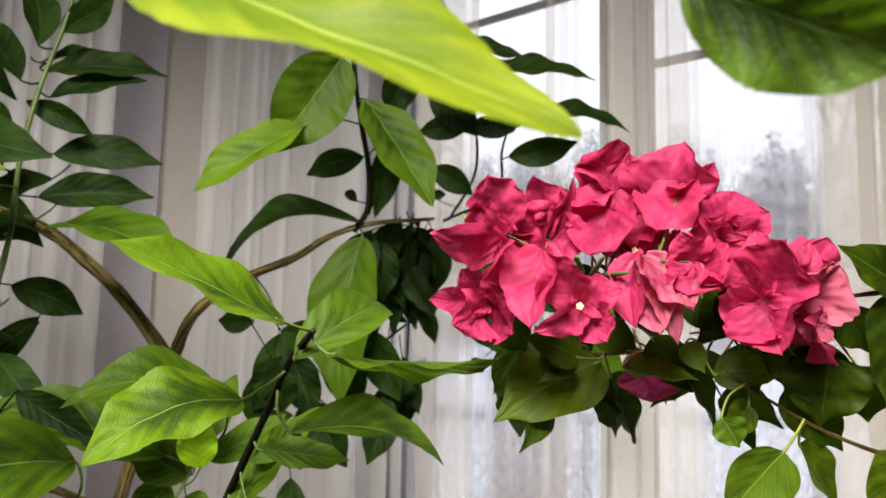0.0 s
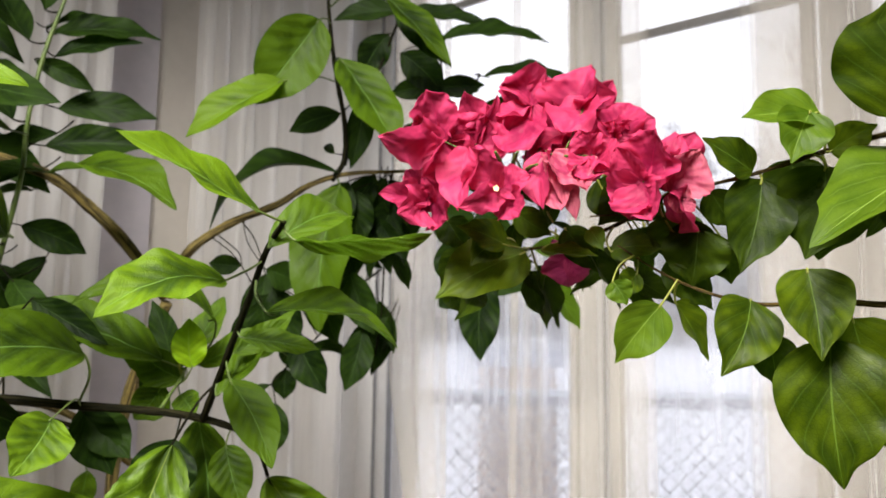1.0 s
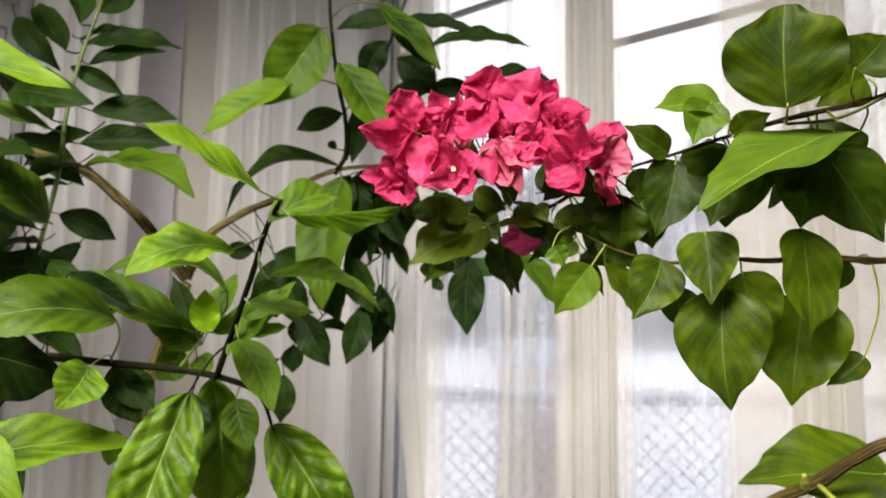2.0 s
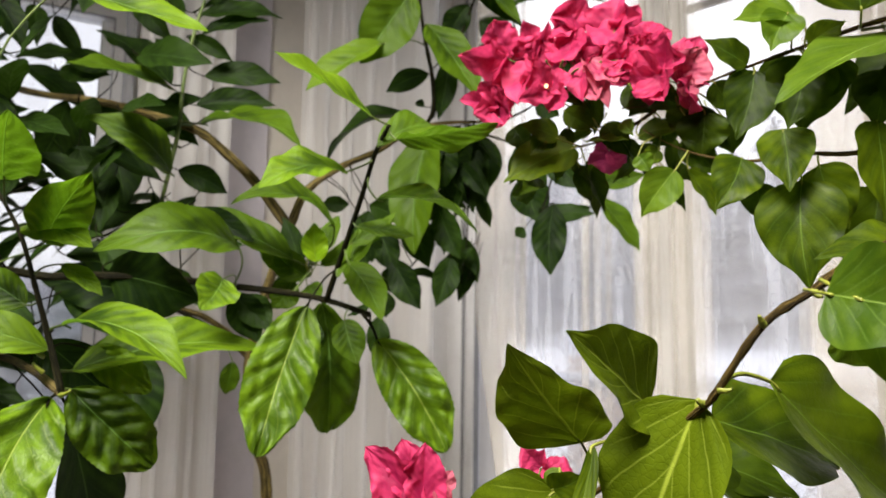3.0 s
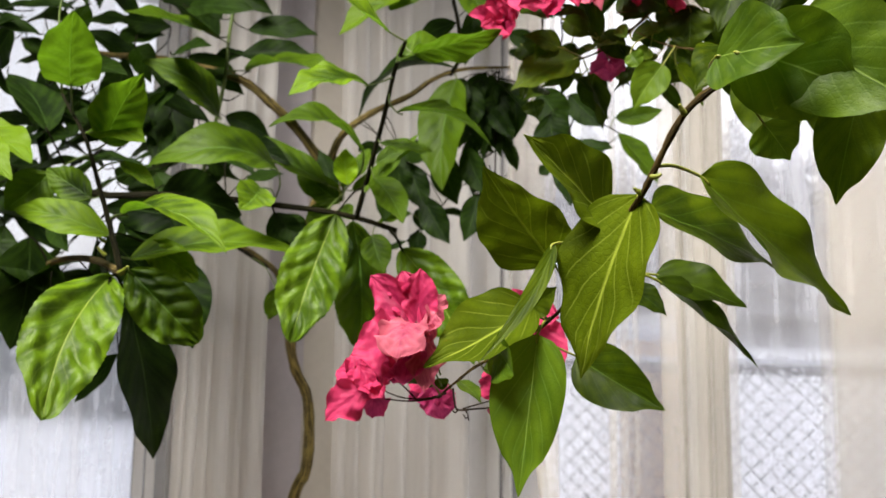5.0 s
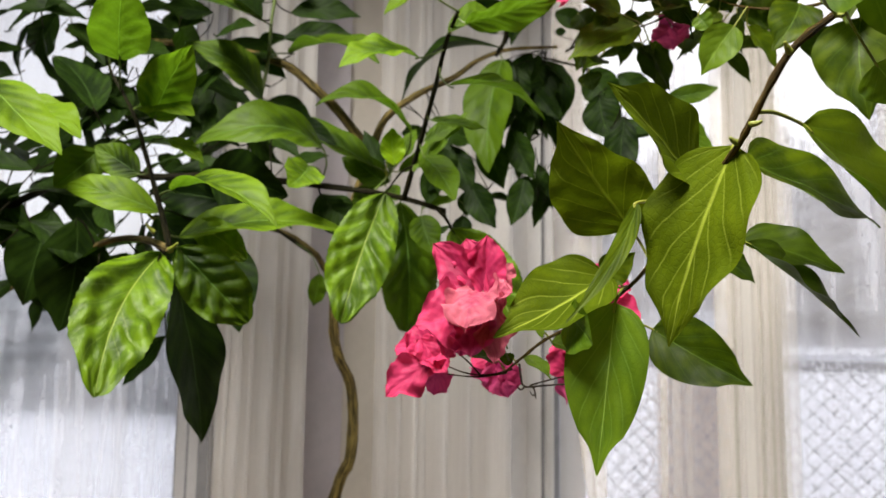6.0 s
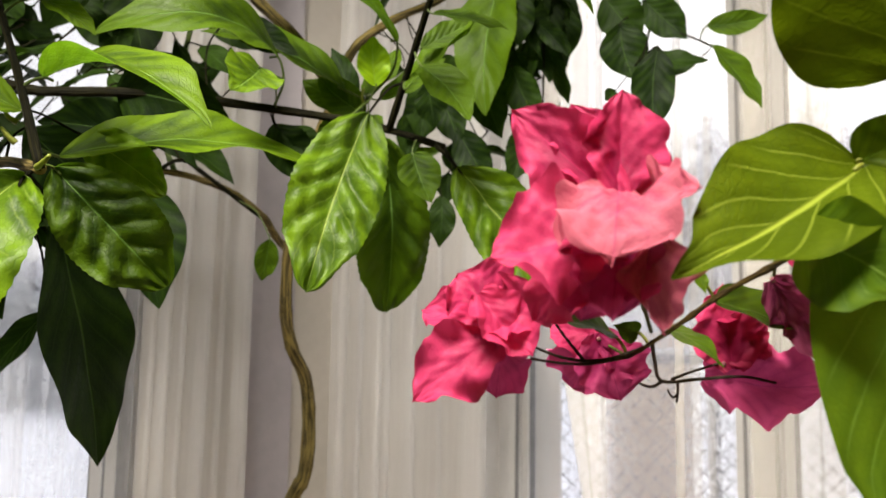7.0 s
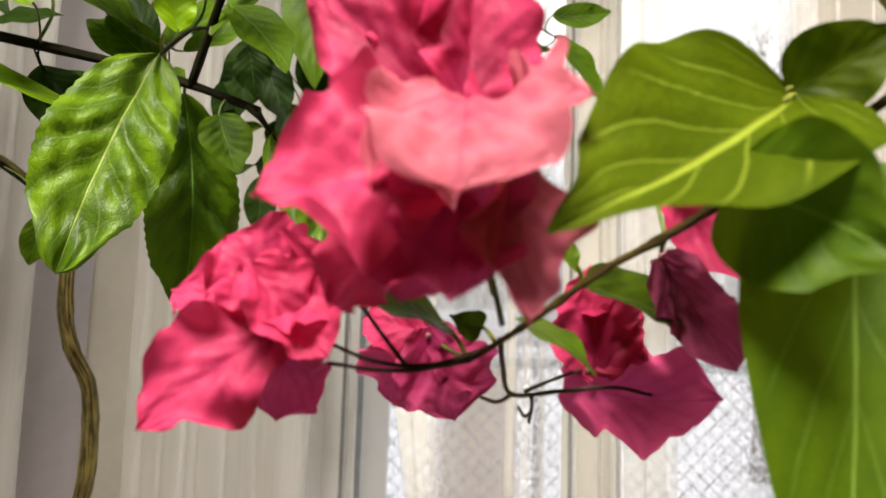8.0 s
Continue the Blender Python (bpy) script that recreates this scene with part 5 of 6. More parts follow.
stem(boug, 'branch', [(0.6262, 0.1751, 1.2034), (0.5065, 0.1157, 1.284), (0.2929, 0.0841, 1.3581), (0.2205, 0.0924, 1.3359), (0.1983, 0.0987, 1.3207), (0.1781, 0.106, 1.3046), (0.1607, 0.1228, 1.2724), (0.1546, 0.1343, 1.2622), (0.1299, 0.1776, 1.2327), (0.1043, 0.2159, 1.1993), (0.0779, 0.2397, 1.1799), (0.0600, 0.2440, 1.1680), (0.0400, 0.2370, 1.1570), (0.0270, 0.2400, 1.1470), (0.0160, 0.2470, 1.1385), (0.0071, 0.2600, 1.1315)], 0.0025, 0.0008, WOOD)
stem(boug, 'twig', [(0.0122, 0.2674, 1.1345), (0.0001, 0.2642, 1.1305), (-0.0109, 0.26, 1.1296), (-0.0218, 0.252, 1.1316), (-0.0318, 0.2471, 1.1357)], 0.0009, 0.0005, DRY)
stem(boug, 'twig', [(0.0082, 0.2672, 1.1315), (-0.0078, 0.2601, 1.1286), (-0.0188, 0.254, 1.1286), (-0.0317, 0.2421, 1.1307)], 0.0008, 0.0005, DRY)
stem(boug, 'twig', [(0.0172, 0.2675, 1.1385), (0.0182, 0.2683, 1.1295), (0.0212, 0.2692, 1.1215), (0.0362, 0.2724, 1.1225), (0.0562, 0.2826, 1.1234), (0.0732, 0.2907, 1.1203), (0.0892, 0.2929, 1.1193)], 0.0009, 0.0005, DRY)
stem(boug, 'twig', [(0.0212, 0.2692, 1.1215), (0.0171, 0.277, 1.1184), (0.0109, 0.2916, 1.1202), (0.0046, 0.3112, 1.124)], 0.0007, 0.0005, DRY)
stem(boug, 'twig', [(0.0252, 0.2693, 1.1225), (0.0361, 0.2823, 1.1254), (0.048, 0.2924, 1.1283)], 0.0007, 0.0005, DRY)
stem(boug, 'dry_stalk', [(0.0272, 0.2693, 1.1215), (0.0281, 0.2742, 1.1174), (0.0281, 0.279, 1.1124)], 0.0007, 0.0005, DRY)
stem(boug, 'dry_stalk', [(0.0281, 0.2761, 1.1154), (0.0261, 0.2761, 1.1144), (0.0241, 0.2761, 1.1174)], 0.0006, 0.0004, DRY)
stem(boug, 'twig', [(-0.0109, 0.26, 1.1296), (-0.0188, 0.2522, 1.1396), (-0.0236, 0.2376, 1.1468)], 0.0007, 0.0005, DRY)
stem(boug, 'shoot', [(0.087, 0.4473, 1.5482), (0.0832, 0.4277, 1.5514), (0.0793, 0.4179, 1.5565)], 0.0026, 0.001, SHOOT)
stem(boug, 'shoot', [(0.094, 0.4475, 1.5482), (0.0933, 0.4279, 1.5514), (0.0954, 0.4182, 1.5565)], 0.0022, 0.001, SHOOT)
stem(boug, 'shoot', [(0.1021, 0.4476, 1.5482), (0.1053, 0.428, 1.5474), (0.1094, 0.4182, 1.5475)], 0.002, 0.0009, SHOOT)
stem(boug, 'shoot', [(0.1263, 0.4381, 1.5463), (0.1284, 0.4285, 1.5545), (0.1336, 0.4187, 1.5546)], 0.002, 0.0009, SHOOT)
leaf(boug, (0.2592, 0.4107, 1.5428), (0.2202, 0.3986, 1.5629), 0.028, (0.299, -0.954, 0.021), 'b', (0.2602, 0.4107, 1.5408))
leaf(boug, (0.2977, 0.3923, 1.5791), (0.2405, 0.3814, 1.5721), 0.037, (0.074, -0.846, 0.529), 'bl', (0.3075, 0.4077, 1.5559))
leaf(boug, (0.2867, 0.3823, 1.5772), (0.2677, 0.3715, 1.5392), 0.037, (-0.024, -0.964, 0.265), 'bl', (0.2964, 0.4085, 1.5529))
leaf(boug, (0.3086, 0.4019, 1.555), (0.3368, 0.3928, 1.5721), 0.026, (-0.194, -0.952, -0.235), 'b', (0.3085, 0.4068, 1.5559))
leaf(boug, (0.3333, 0.3533, 1.5635), (0.3305, 0.3448, 1.6417), 0.085, (-0.386, -0.914, -0.129), 'b', (0.3479, 0.3948, 1.5661), broad=True)
leaf(boug, (0.3723, 0.3635, 1.5485), (0.2561, 0.3281, 1.4796), 0.086, (-0.348, -0.469, 0.812), 'bl', (0.3771, 0.3846, 1.5713))
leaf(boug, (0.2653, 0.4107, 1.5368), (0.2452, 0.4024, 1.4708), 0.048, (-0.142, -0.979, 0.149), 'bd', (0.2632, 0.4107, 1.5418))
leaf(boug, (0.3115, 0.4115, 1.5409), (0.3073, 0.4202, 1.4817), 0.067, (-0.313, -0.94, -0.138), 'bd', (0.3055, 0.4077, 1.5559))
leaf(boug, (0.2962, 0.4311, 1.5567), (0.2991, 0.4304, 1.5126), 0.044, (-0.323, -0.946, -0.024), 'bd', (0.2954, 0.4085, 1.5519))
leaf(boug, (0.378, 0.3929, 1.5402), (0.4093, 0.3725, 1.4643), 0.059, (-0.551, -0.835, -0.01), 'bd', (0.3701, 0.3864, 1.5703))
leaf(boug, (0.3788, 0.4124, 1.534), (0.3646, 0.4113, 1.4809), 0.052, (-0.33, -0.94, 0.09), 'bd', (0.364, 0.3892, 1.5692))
leaf(boug, (0.4142, 0.3945, 1.6013), (0.373, 0.3934, 1.5772), 0.039, (0.051, -0.995, -0.088), 'b', (0.4084, 0.3714, 1.5765))
leaf(boug, (0.3845, 0.3546, 1.5936), (0.4097, 0.3555, 1.6217), 0.043, (-0.061, -0.997, 0.056), 'b', (0.3963, 0.3771, 1.5744))
leaf(boug, (0.418, 0.4136, 1.564), (0.3473, 0.431, 1.4997), 0.060, (-0.591, -0.68, 0.434), 'bd', (0.4004, 0.3752, 1.5754))
leaf(boug, (0.2877, 0.3699, 1.4272), (0.2886, 0.3635, 1.3371), 0.068, (-0.324, -0.945, 0.046), 'b', (0.2886, 0.3762, 1.4511))
leaf(boug, (0.3422, 0.3568, 1.4724), (0.3372, 0.3406, 1.3875), 0.053, (0.281, -0.948, 0.151), 'b', (0.346, 0.3673, 1.4513))
leaf(boug, (0.3519, 0.3807, 1.4241), (0.3387, 0.3791, 1.34), 0.072, (-0.376, -0.925, 0.061), 'b', (0.348, 0.3674, 1.4523))
leaf(boug, (0.2463, 0.3893, 1.4519), (0.2183, 0.3684, 1.403), 0.044, (0.03, -0.931, 0.365), 'b', (0.2473, 0.3922, 1.4499))
leaf(boug, (0.2747, 0.3705, 1.4712), (0.2718, 0.3498, 1.4143), 0.044, (-0.312, -0.891, 0.33), 'b', (0.2796, 0.38, 1.4501))
leaf(boug, (0.1957, 0.4179, 1.4485), (0.1664, 0.4305, 1.4073), 0.037, (-0.187, -0.962, -0.198), 'bl', (0.2078, 0.4184, 1.4666))
leaf(boug, (0.2087, 0.428, 1.4515), (0.2346, 0.4375, 1.4094), 0.031, (0.642, -0.733, 0.226), 'b', (0.2088, 0.4174, 1.4656))
leaf(boug, (0.1645, 0.4275, 1.4654), (0.1745, 0.4274, 1.4484), 0.020, (-0.165, -0.981, -0.102), 'bl', (0.1815, 0.434, 1.4844))
leaf(boug, (0.2563, 0.3891, 1.4289), (0.2603, 0.3886, 1.3959), 0.030, (-0.275, -0.961, -0.03), 'bd', (0.2553, 0.3884, 1.4489))
leaf(boug, (0.4028, 0.4114, 1.4539), (0.3824, 0.4303, 1.4297), 0.028, (-0.523, -0.815, -0.251), 'bd', (0.3923, 0.3621, 1.4494))
leaf(boug, (0.3018, 0.3704, 1.4402), (0.3228, 0.3698, 1.3862), 0.049, (-0.445, -0.879, -0.17), 'b', (0.3027, 0.3735, 1.4502))
leaf(boug, (0.3901, 0.3707, 1.3782), (0.3609, 0.3699, 1.3562), 0.023, (-0.401, -0.74, 0.54), 'b', (0.3943, 0.3612, 1.4484))
leaf(boug, (0.1092, 0.5033, 1.4934), (0.036, 0.4838, 1.4524), 0.058, (-0.132, -0.903, 0.405), 'b', (0.1092, 0.5195, 1.4984))
leaf(boug, (0.0916, 0.476, 1.4958), (0.0526, 0.4658, 1.5089), 0.026, (0.293, -0.943, 0.156), 'b', (0.1143, 0.5166, 1.4985))
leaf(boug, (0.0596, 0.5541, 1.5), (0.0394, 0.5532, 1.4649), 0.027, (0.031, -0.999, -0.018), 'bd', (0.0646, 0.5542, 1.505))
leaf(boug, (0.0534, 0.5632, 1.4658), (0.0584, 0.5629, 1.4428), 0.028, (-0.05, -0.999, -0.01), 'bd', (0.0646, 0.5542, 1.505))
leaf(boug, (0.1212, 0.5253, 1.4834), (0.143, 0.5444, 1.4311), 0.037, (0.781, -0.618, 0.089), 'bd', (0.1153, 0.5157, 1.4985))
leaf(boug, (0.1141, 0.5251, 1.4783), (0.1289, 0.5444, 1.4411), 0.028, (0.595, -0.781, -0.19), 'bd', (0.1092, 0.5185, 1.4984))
leaf(boug, (0.1541, 0.4575, 1.5071), (0.1623, 0.4475, 1.4892), 0.016, (-0.425, -0.86, 0.284), 'bl', (0.1681, 0.4705, 1.508))
leaf(boug, (0.1673, 0.4476, 1.4892), (0.2027, 0.4285, 1.4895), 0.025, (-0.452, -0.805, 0.384), 'b', (0.1742, 0.4648, 1.5111))
leaf(boug, (0.1845, 0.4378, 1.4724), (0.1635, 0.4273, 1.4554), 0.019, (0.194, -0.931, 0.31), 'b', (0.1813, 0.4571, 1.5152))
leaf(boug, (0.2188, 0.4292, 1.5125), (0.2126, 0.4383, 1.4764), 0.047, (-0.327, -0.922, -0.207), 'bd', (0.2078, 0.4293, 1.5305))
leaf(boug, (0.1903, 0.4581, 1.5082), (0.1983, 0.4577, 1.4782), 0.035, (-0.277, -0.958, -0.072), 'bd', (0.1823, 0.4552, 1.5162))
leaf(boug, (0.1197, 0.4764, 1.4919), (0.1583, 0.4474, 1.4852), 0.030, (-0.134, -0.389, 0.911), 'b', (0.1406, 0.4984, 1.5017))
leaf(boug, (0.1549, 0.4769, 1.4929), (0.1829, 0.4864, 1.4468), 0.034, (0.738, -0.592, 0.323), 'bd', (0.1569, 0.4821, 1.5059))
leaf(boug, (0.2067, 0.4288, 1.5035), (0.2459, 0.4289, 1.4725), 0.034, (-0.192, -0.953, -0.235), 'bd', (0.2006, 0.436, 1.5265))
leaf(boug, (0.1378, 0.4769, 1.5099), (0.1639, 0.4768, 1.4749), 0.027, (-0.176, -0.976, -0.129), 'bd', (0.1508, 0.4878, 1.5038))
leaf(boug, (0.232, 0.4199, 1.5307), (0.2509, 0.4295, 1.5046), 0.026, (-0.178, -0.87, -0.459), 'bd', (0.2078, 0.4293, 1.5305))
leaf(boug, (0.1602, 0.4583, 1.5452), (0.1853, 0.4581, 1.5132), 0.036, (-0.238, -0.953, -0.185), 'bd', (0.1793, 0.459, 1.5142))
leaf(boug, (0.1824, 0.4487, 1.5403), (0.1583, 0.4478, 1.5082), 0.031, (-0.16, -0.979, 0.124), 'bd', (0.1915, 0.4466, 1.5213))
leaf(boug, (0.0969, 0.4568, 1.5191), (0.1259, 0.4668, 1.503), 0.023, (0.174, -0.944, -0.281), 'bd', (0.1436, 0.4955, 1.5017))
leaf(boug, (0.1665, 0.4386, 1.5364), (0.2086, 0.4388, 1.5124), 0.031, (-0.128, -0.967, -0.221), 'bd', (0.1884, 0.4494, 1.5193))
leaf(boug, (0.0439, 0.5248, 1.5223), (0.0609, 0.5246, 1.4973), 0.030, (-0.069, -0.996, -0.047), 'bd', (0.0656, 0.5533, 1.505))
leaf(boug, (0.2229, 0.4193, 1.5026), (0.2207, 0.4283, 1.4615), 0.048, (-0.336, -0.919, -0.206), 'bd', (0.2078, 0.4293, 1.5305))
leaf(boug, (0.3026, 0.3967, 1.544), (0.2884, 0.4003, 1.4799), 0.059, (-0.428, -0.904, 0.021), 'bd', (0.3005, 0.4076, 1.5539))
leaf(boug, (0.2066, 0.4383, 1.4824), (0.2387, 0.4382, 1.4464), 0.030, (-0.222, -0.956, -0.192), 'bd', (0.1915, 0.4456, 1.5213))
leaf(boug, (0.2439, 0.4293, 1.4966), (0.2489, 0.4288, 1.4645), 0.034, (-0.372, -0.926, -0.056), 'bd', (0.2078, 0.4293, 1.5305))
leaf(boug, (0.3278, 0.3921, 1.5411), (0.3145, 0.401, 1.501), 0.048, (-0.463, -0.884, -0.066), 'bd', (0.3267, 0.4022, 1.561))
leaf(boug, (0.0855, 0.4858, 1.5017), (0.0635, 0.4752, 1.4788), 0.027, (0.234, -0.955, 0.181), 'b', (0.1052, 0.5214, 1.4974))
leaf(boug, (0.1555, 0.1393, 1.2672), (0.12, 0.1565, 1.1558), 0.073, (-0.694, -0.715, 0.09), 'bu', (0.1546, 0.1353, 1.2612))
leaf(boug, (0.1907, 0.1401, 1.2773), (0.2805, 0.1794, 1.1969), 0.078, (0.671, -0.576, 0.466), 'b', (0.1648, 0.1191, 1.2794))
leaf(boug, (0.1615, 0.1393, 1.2572), (0.2422, 0.194, 1.2267), 0.063, (0.586, -0.514, 0.626), 'b', (0.1535, 0.1362, 1.2602))
leaf(boug, (0.1705, 0.2272, 1.2253), (0.2308, 0.2278, 1.2023), 0.040, (0.25, -0.689, 0.681), 'bd', (0.1207, 0.192, 1.2206))
leaf(boug, (0.1688, 0.1976, 1.2196), (0.2329, 0.2104, 1.1625), 0.042, (0.664, -0.336, 0.667), 'bd', (0.1279, 0.1805, 1.2297))
leaf(boug, (0.1137, 0.2646, 1.1657), (0.1772, 0.2473, 1.129), 0.045, (-0.182, -0.97, 0.163), 'b', (0.0789, 0.2397, 1.1799))
leaf(boug, (0.0893, 0.2056, 1.1823), (0.0773, 0.1937, 1.0743), 0.053, (-0.176, -0.978, 0.109), 'bl', (0.0972, 0.2226, 1.1942))
leaf(boug, (0.1003, 0.2164, 1.2323), (0.0568, 0.1657, 1.2938), 0.067, (-0.116, -0.713, -0.691), 'bu', (0.1115, 0.2044, 1.2094))
leaf(boug, (0.136, 0.1782, 1.2588), (0.0885, 0.1192, 1.3013), 0.054, (0.816, -0.563, 0.133), 'bu', (0.1361, 0.1661, 1.2409))
leaf(boug, (0.0842, 0.2205, 1.2012), (0.0142, 0.1804, 1.1585), 0.056, (0.019, -0.757, 0.653), 'bu', (0.0951, 0.2245, 1.1921), fold=0.45)
leaf(boug, (0.0602, 0.205, 1.1733), (0.0766, 0.1735, 1.1556), 0.035, (-0.868, -0.489, 0.083), 'bl', (0.0819, 0.2359, 1.183), broad=True)
leaf(boug, (0.1524, 0.2268, 1.2162), (0.1775, 0.2268, 1.1962), 0.020, (0.313, -0.873, 0.375), 'bd', (0.1145, 0.2006, 1.2134))
leaf(boug, (0.0821, 0.2205, 1.2022), (0.1024, 0.2063, 1.2154), 0.023, (-0.446, -0.845, -0.294), 'b', (0.0941, 0.2254, 1.1921))
leaf(boug, (0.104, 0.1577, 1.2399), (0.0675, 0.095, 1.1684), 0.011, (0.297, -0.792, 0.533), 'b', (0.133, 0.1718, 1.2368))
leaf(boug, (0.0222, 0.2677, 1.1445), (0.0425, 0.253, 1.1287), 0.018, (0.371, -0.432, 0.822), 'bl', (0.0232, 0.2677, 1.1435))
leaf(boug, (0.0414, 0.2652, 1.1546), (0.0824, 0.2735, 1.1396), 0.028, (0.37, -0.53, 0.763), 'bd', (0.0414, 0.2642, 1.1546))
leaf(boug, (0.0002, 0.2643, 1.1415), (-0.0267, 0.2424, 1.1477), 0.022, (0.472, -0.356, 0.807), 'bd', (0.0071, 0.2672, 1.1315))
leaf(boug, (0.0121, 0.2724, 1.1415), (0.0012, 0.2624, 1.1446), 0.010, (0.624, -0.747, -0.228), 'bd', (0.0152, 0.2675, 1.1375))
leaf(boug, (0.0335, 0.2535, 1.1657), (0.0365, 0.2534, 1.1577), 0.006, (0.28, -0.954, 0.104), 'bl', (0.0424, 0.2642, 1.1546))
leaf(boug, (0.0877, 0.2649, 1.2077), (0.0786, 0.2644, 1.1877), 0.014, (-0.444, -0.876, 0.19), 'bl', (0.0809, 0.2368, 1.182))
# near leaves take the pale tone in place of lamplight
leaf(boug, (0.1949, 0.0426, 1.3153), (0.2422, 0.0331, 1.2885), 0.049, (-0.333, -0.91, -0.248), 'bl', (0.2043, 0.0969, 1.3248), broad=True)
leaf(boug, (0.223, 0.0482, 1.3303), (0.2645, 0.0136, 1.2757), 0.055, (-0.62, -0.783, 0.043), 'bl', (0.2265, 0.0916, 1.3379))
leaf(boug, (0.2762, 0.1323, 1.3195), (0.2669, 0.1508, 1.2602), 0.037, (-0.288, -0.919, -0.268), 'b', (0.2617, 0.0874, 1.349))
leaf(boug, (0.225, 0.1313, 1.3054), (0.2409, 0.141, 1.2853), 0.029, (-0.036, -0.882, -0.47), 'bl', (0.2023, 0.0978, 1.3228))
leaf(boug, (0.1878, 0.0523, 1.3172), (0.2173, 0.0134, 1.3066), 0.042, (-0.744, -0.617, 0.257), 'bl', (0.1993, 0.0987, 1.3207))
leaf(boug, (0.2654, 0.1128, 1.3387), (0.2013, 0.1019, 1.3357), 0.041, (0.054, -0.561, 0.826), 'b', (0.2597, 0.0884, 1.348))
leaf(boug, (0.0604, 0.1532, 1.5933), (0.1077, 0.1437, 1.5704), 0.030, (-0.385, -0.816, -0.432), 'm', (0.0946, 0.1545, 1.6384))
# dark leaves added to fill the shadowed gaps under and behind the flowers
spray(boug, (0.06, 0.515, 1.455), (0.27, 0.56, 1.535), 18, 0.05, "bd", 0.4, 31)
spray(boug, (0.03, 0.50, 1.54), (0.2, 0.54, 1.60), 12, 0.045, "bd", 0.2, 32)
flower(boug, (0.0408, 0.4519, 1.5731), (-0.052, -0.981, -0.186), 'mag', (0.0861, 0.4415, 1.5493), 0.03, 0.9, ((0.0279, 0.4376, 1.6083), 0.037, (-0.532, -0.981, 0.614)), ((-0.0011, 0.4266, 1.5643), 0.035, (-0.692, -0.981, -0.506)), ((0.0288, 0.4365, 1.5412), 0.039, (-0.212, -0.981, -1.466)), ((0.0538, 0.4574, 1.5951), 0.023, (0.428, -0.981, 0.134)), ((0.0607, 0.4598, 1.553), 0.031), ((0.0135, 0.4635, 1.583), 0.031))
flower(boug, (0.0668, 0.4572, 1.5721), (-0.105, -0.978, -0.18), 'mag', (0.087, 0.4473, 1.5482), 0.03, 0.9, ((0.0579, 0.448, 1.6112), 0.027, (-0.745, -0.978, -0.18)), ((0.0851, 0.4434, 1.6053), 0.018, (0.695, -0.978, 0.14)), ((0.072, 0.4479, 1.5932), 0.023, (0.055, -0.978, -0.02)), ((0.0931, 0.4448, 1.5682), 0.028), ((0.0499, 0.4445, 1.5902), 0.028))
flower(boug, (0.1091, 0.4584, 1.6032), (-0.186, -0.953, -0.238), 'mag', (0.1021, 0.4476, 1.5482), 0.03, 0.9, ((0.0902, 0.4328, 1.5564), 0.042, (-0.666, -0.953, 0.242)), ((0.081, 0.4479, 1.5892), 0.019, (-0.986, -0.953, 0.562)), ((0.1112, 0.4551, 1.6372), 0.036), ((0.0998, 0.4765, 1.5749), 0.036))
flower(boug, (0.0969, 0.463, 1.5941), (-0.161, -0.962, -0.221), 'mag', (0.094, 0.4475, 1.5482), 0.03, 0.9, ((0.1081, 0.4589, 1.6322), 0.036, (0.159, -0.962, 0.099)), ((0.1232, 0.4542, 1.6303), 0.012, (0.479, -0.962, -0.221)))
flower(boug, (0.1432, 0.4587, 1.5862), (-0.25, -0.947, -0.203), 'mag', (0.1284, 0.4285, 1.5545), 0.03, 0.9, ((0.1494, 0.4498, 1.6354), 0.050, (-0.73, -0.947, -0.043)), ((0.1706, 0.44, 1.6165), 0.031, (0.71, -0.947, 0.437)), ((0.129, 0.4687, 1.6131), 0.014, (-0.73, -0.947, -0.203)), ((0.1139, 0.4679, 1.575), 0.034), ((0.1148, 0.4769, 1.584), 0.034))
flower(boug, (0.1514, 0.4494, 1.6073), (-0.267, -0.932, -0.246), 'mag', (0.1284, 0.4285, 1.5545), 0.03, 0.9, ((0.1304, 0.4337, 1.5724), 0.040, (-0.747, -0.932, -0.086)))
flower(boug, (0.1676, 0.4342, 1.5685), (-0.311, -0.934, -0.173), 'mag', (0.1336, 0.4187, 1.5546), 0.03, 0.9, ((0.1816, 0.4399, 1.6025), 0.037, (-0.311, -0.934, 0.307)), ((0.1987, 0.435, 1.5875), 0.029, (0.489, -0.934, 0.467)), ((0.1585, 0.4343, 1.5835), 0.030, (-0.791, -0.934, -0.493)), ((0.1867, 0.4297, 1.5715), 0.023, (0.329, -0.934, 0.147)), ((0.1887, 0.4325, 1.5645), 0.022), ((0.1817, 0.4308, 1.5835), 0.022))
flower(boug, (0.1487, 0.414, 1.5536), (-0.288, -0.945, -0.152), 'mag', (0.1336, 0.4187, 1.5546), 0.03, 0.9, ((0.1367, 0.4092, 1.5697), 0.025, (-0.928, -0.945, 0.008)), ((0.1407, 0.4087, 1.5337), 0.030, (-0.608, -0.945, -0.792)), ((0.1639, 0.4043, 1.5437), 0.024, (0.512, -0.945, 0.008)), ((0.1648, 0.4145, 1.5657), 0.018, (0.032, -0.945, 0.488)), ((0.1578, 0.4032, 1.5417), 0.017), ((0.1486, 0.4226, 1.5395), 0.017))
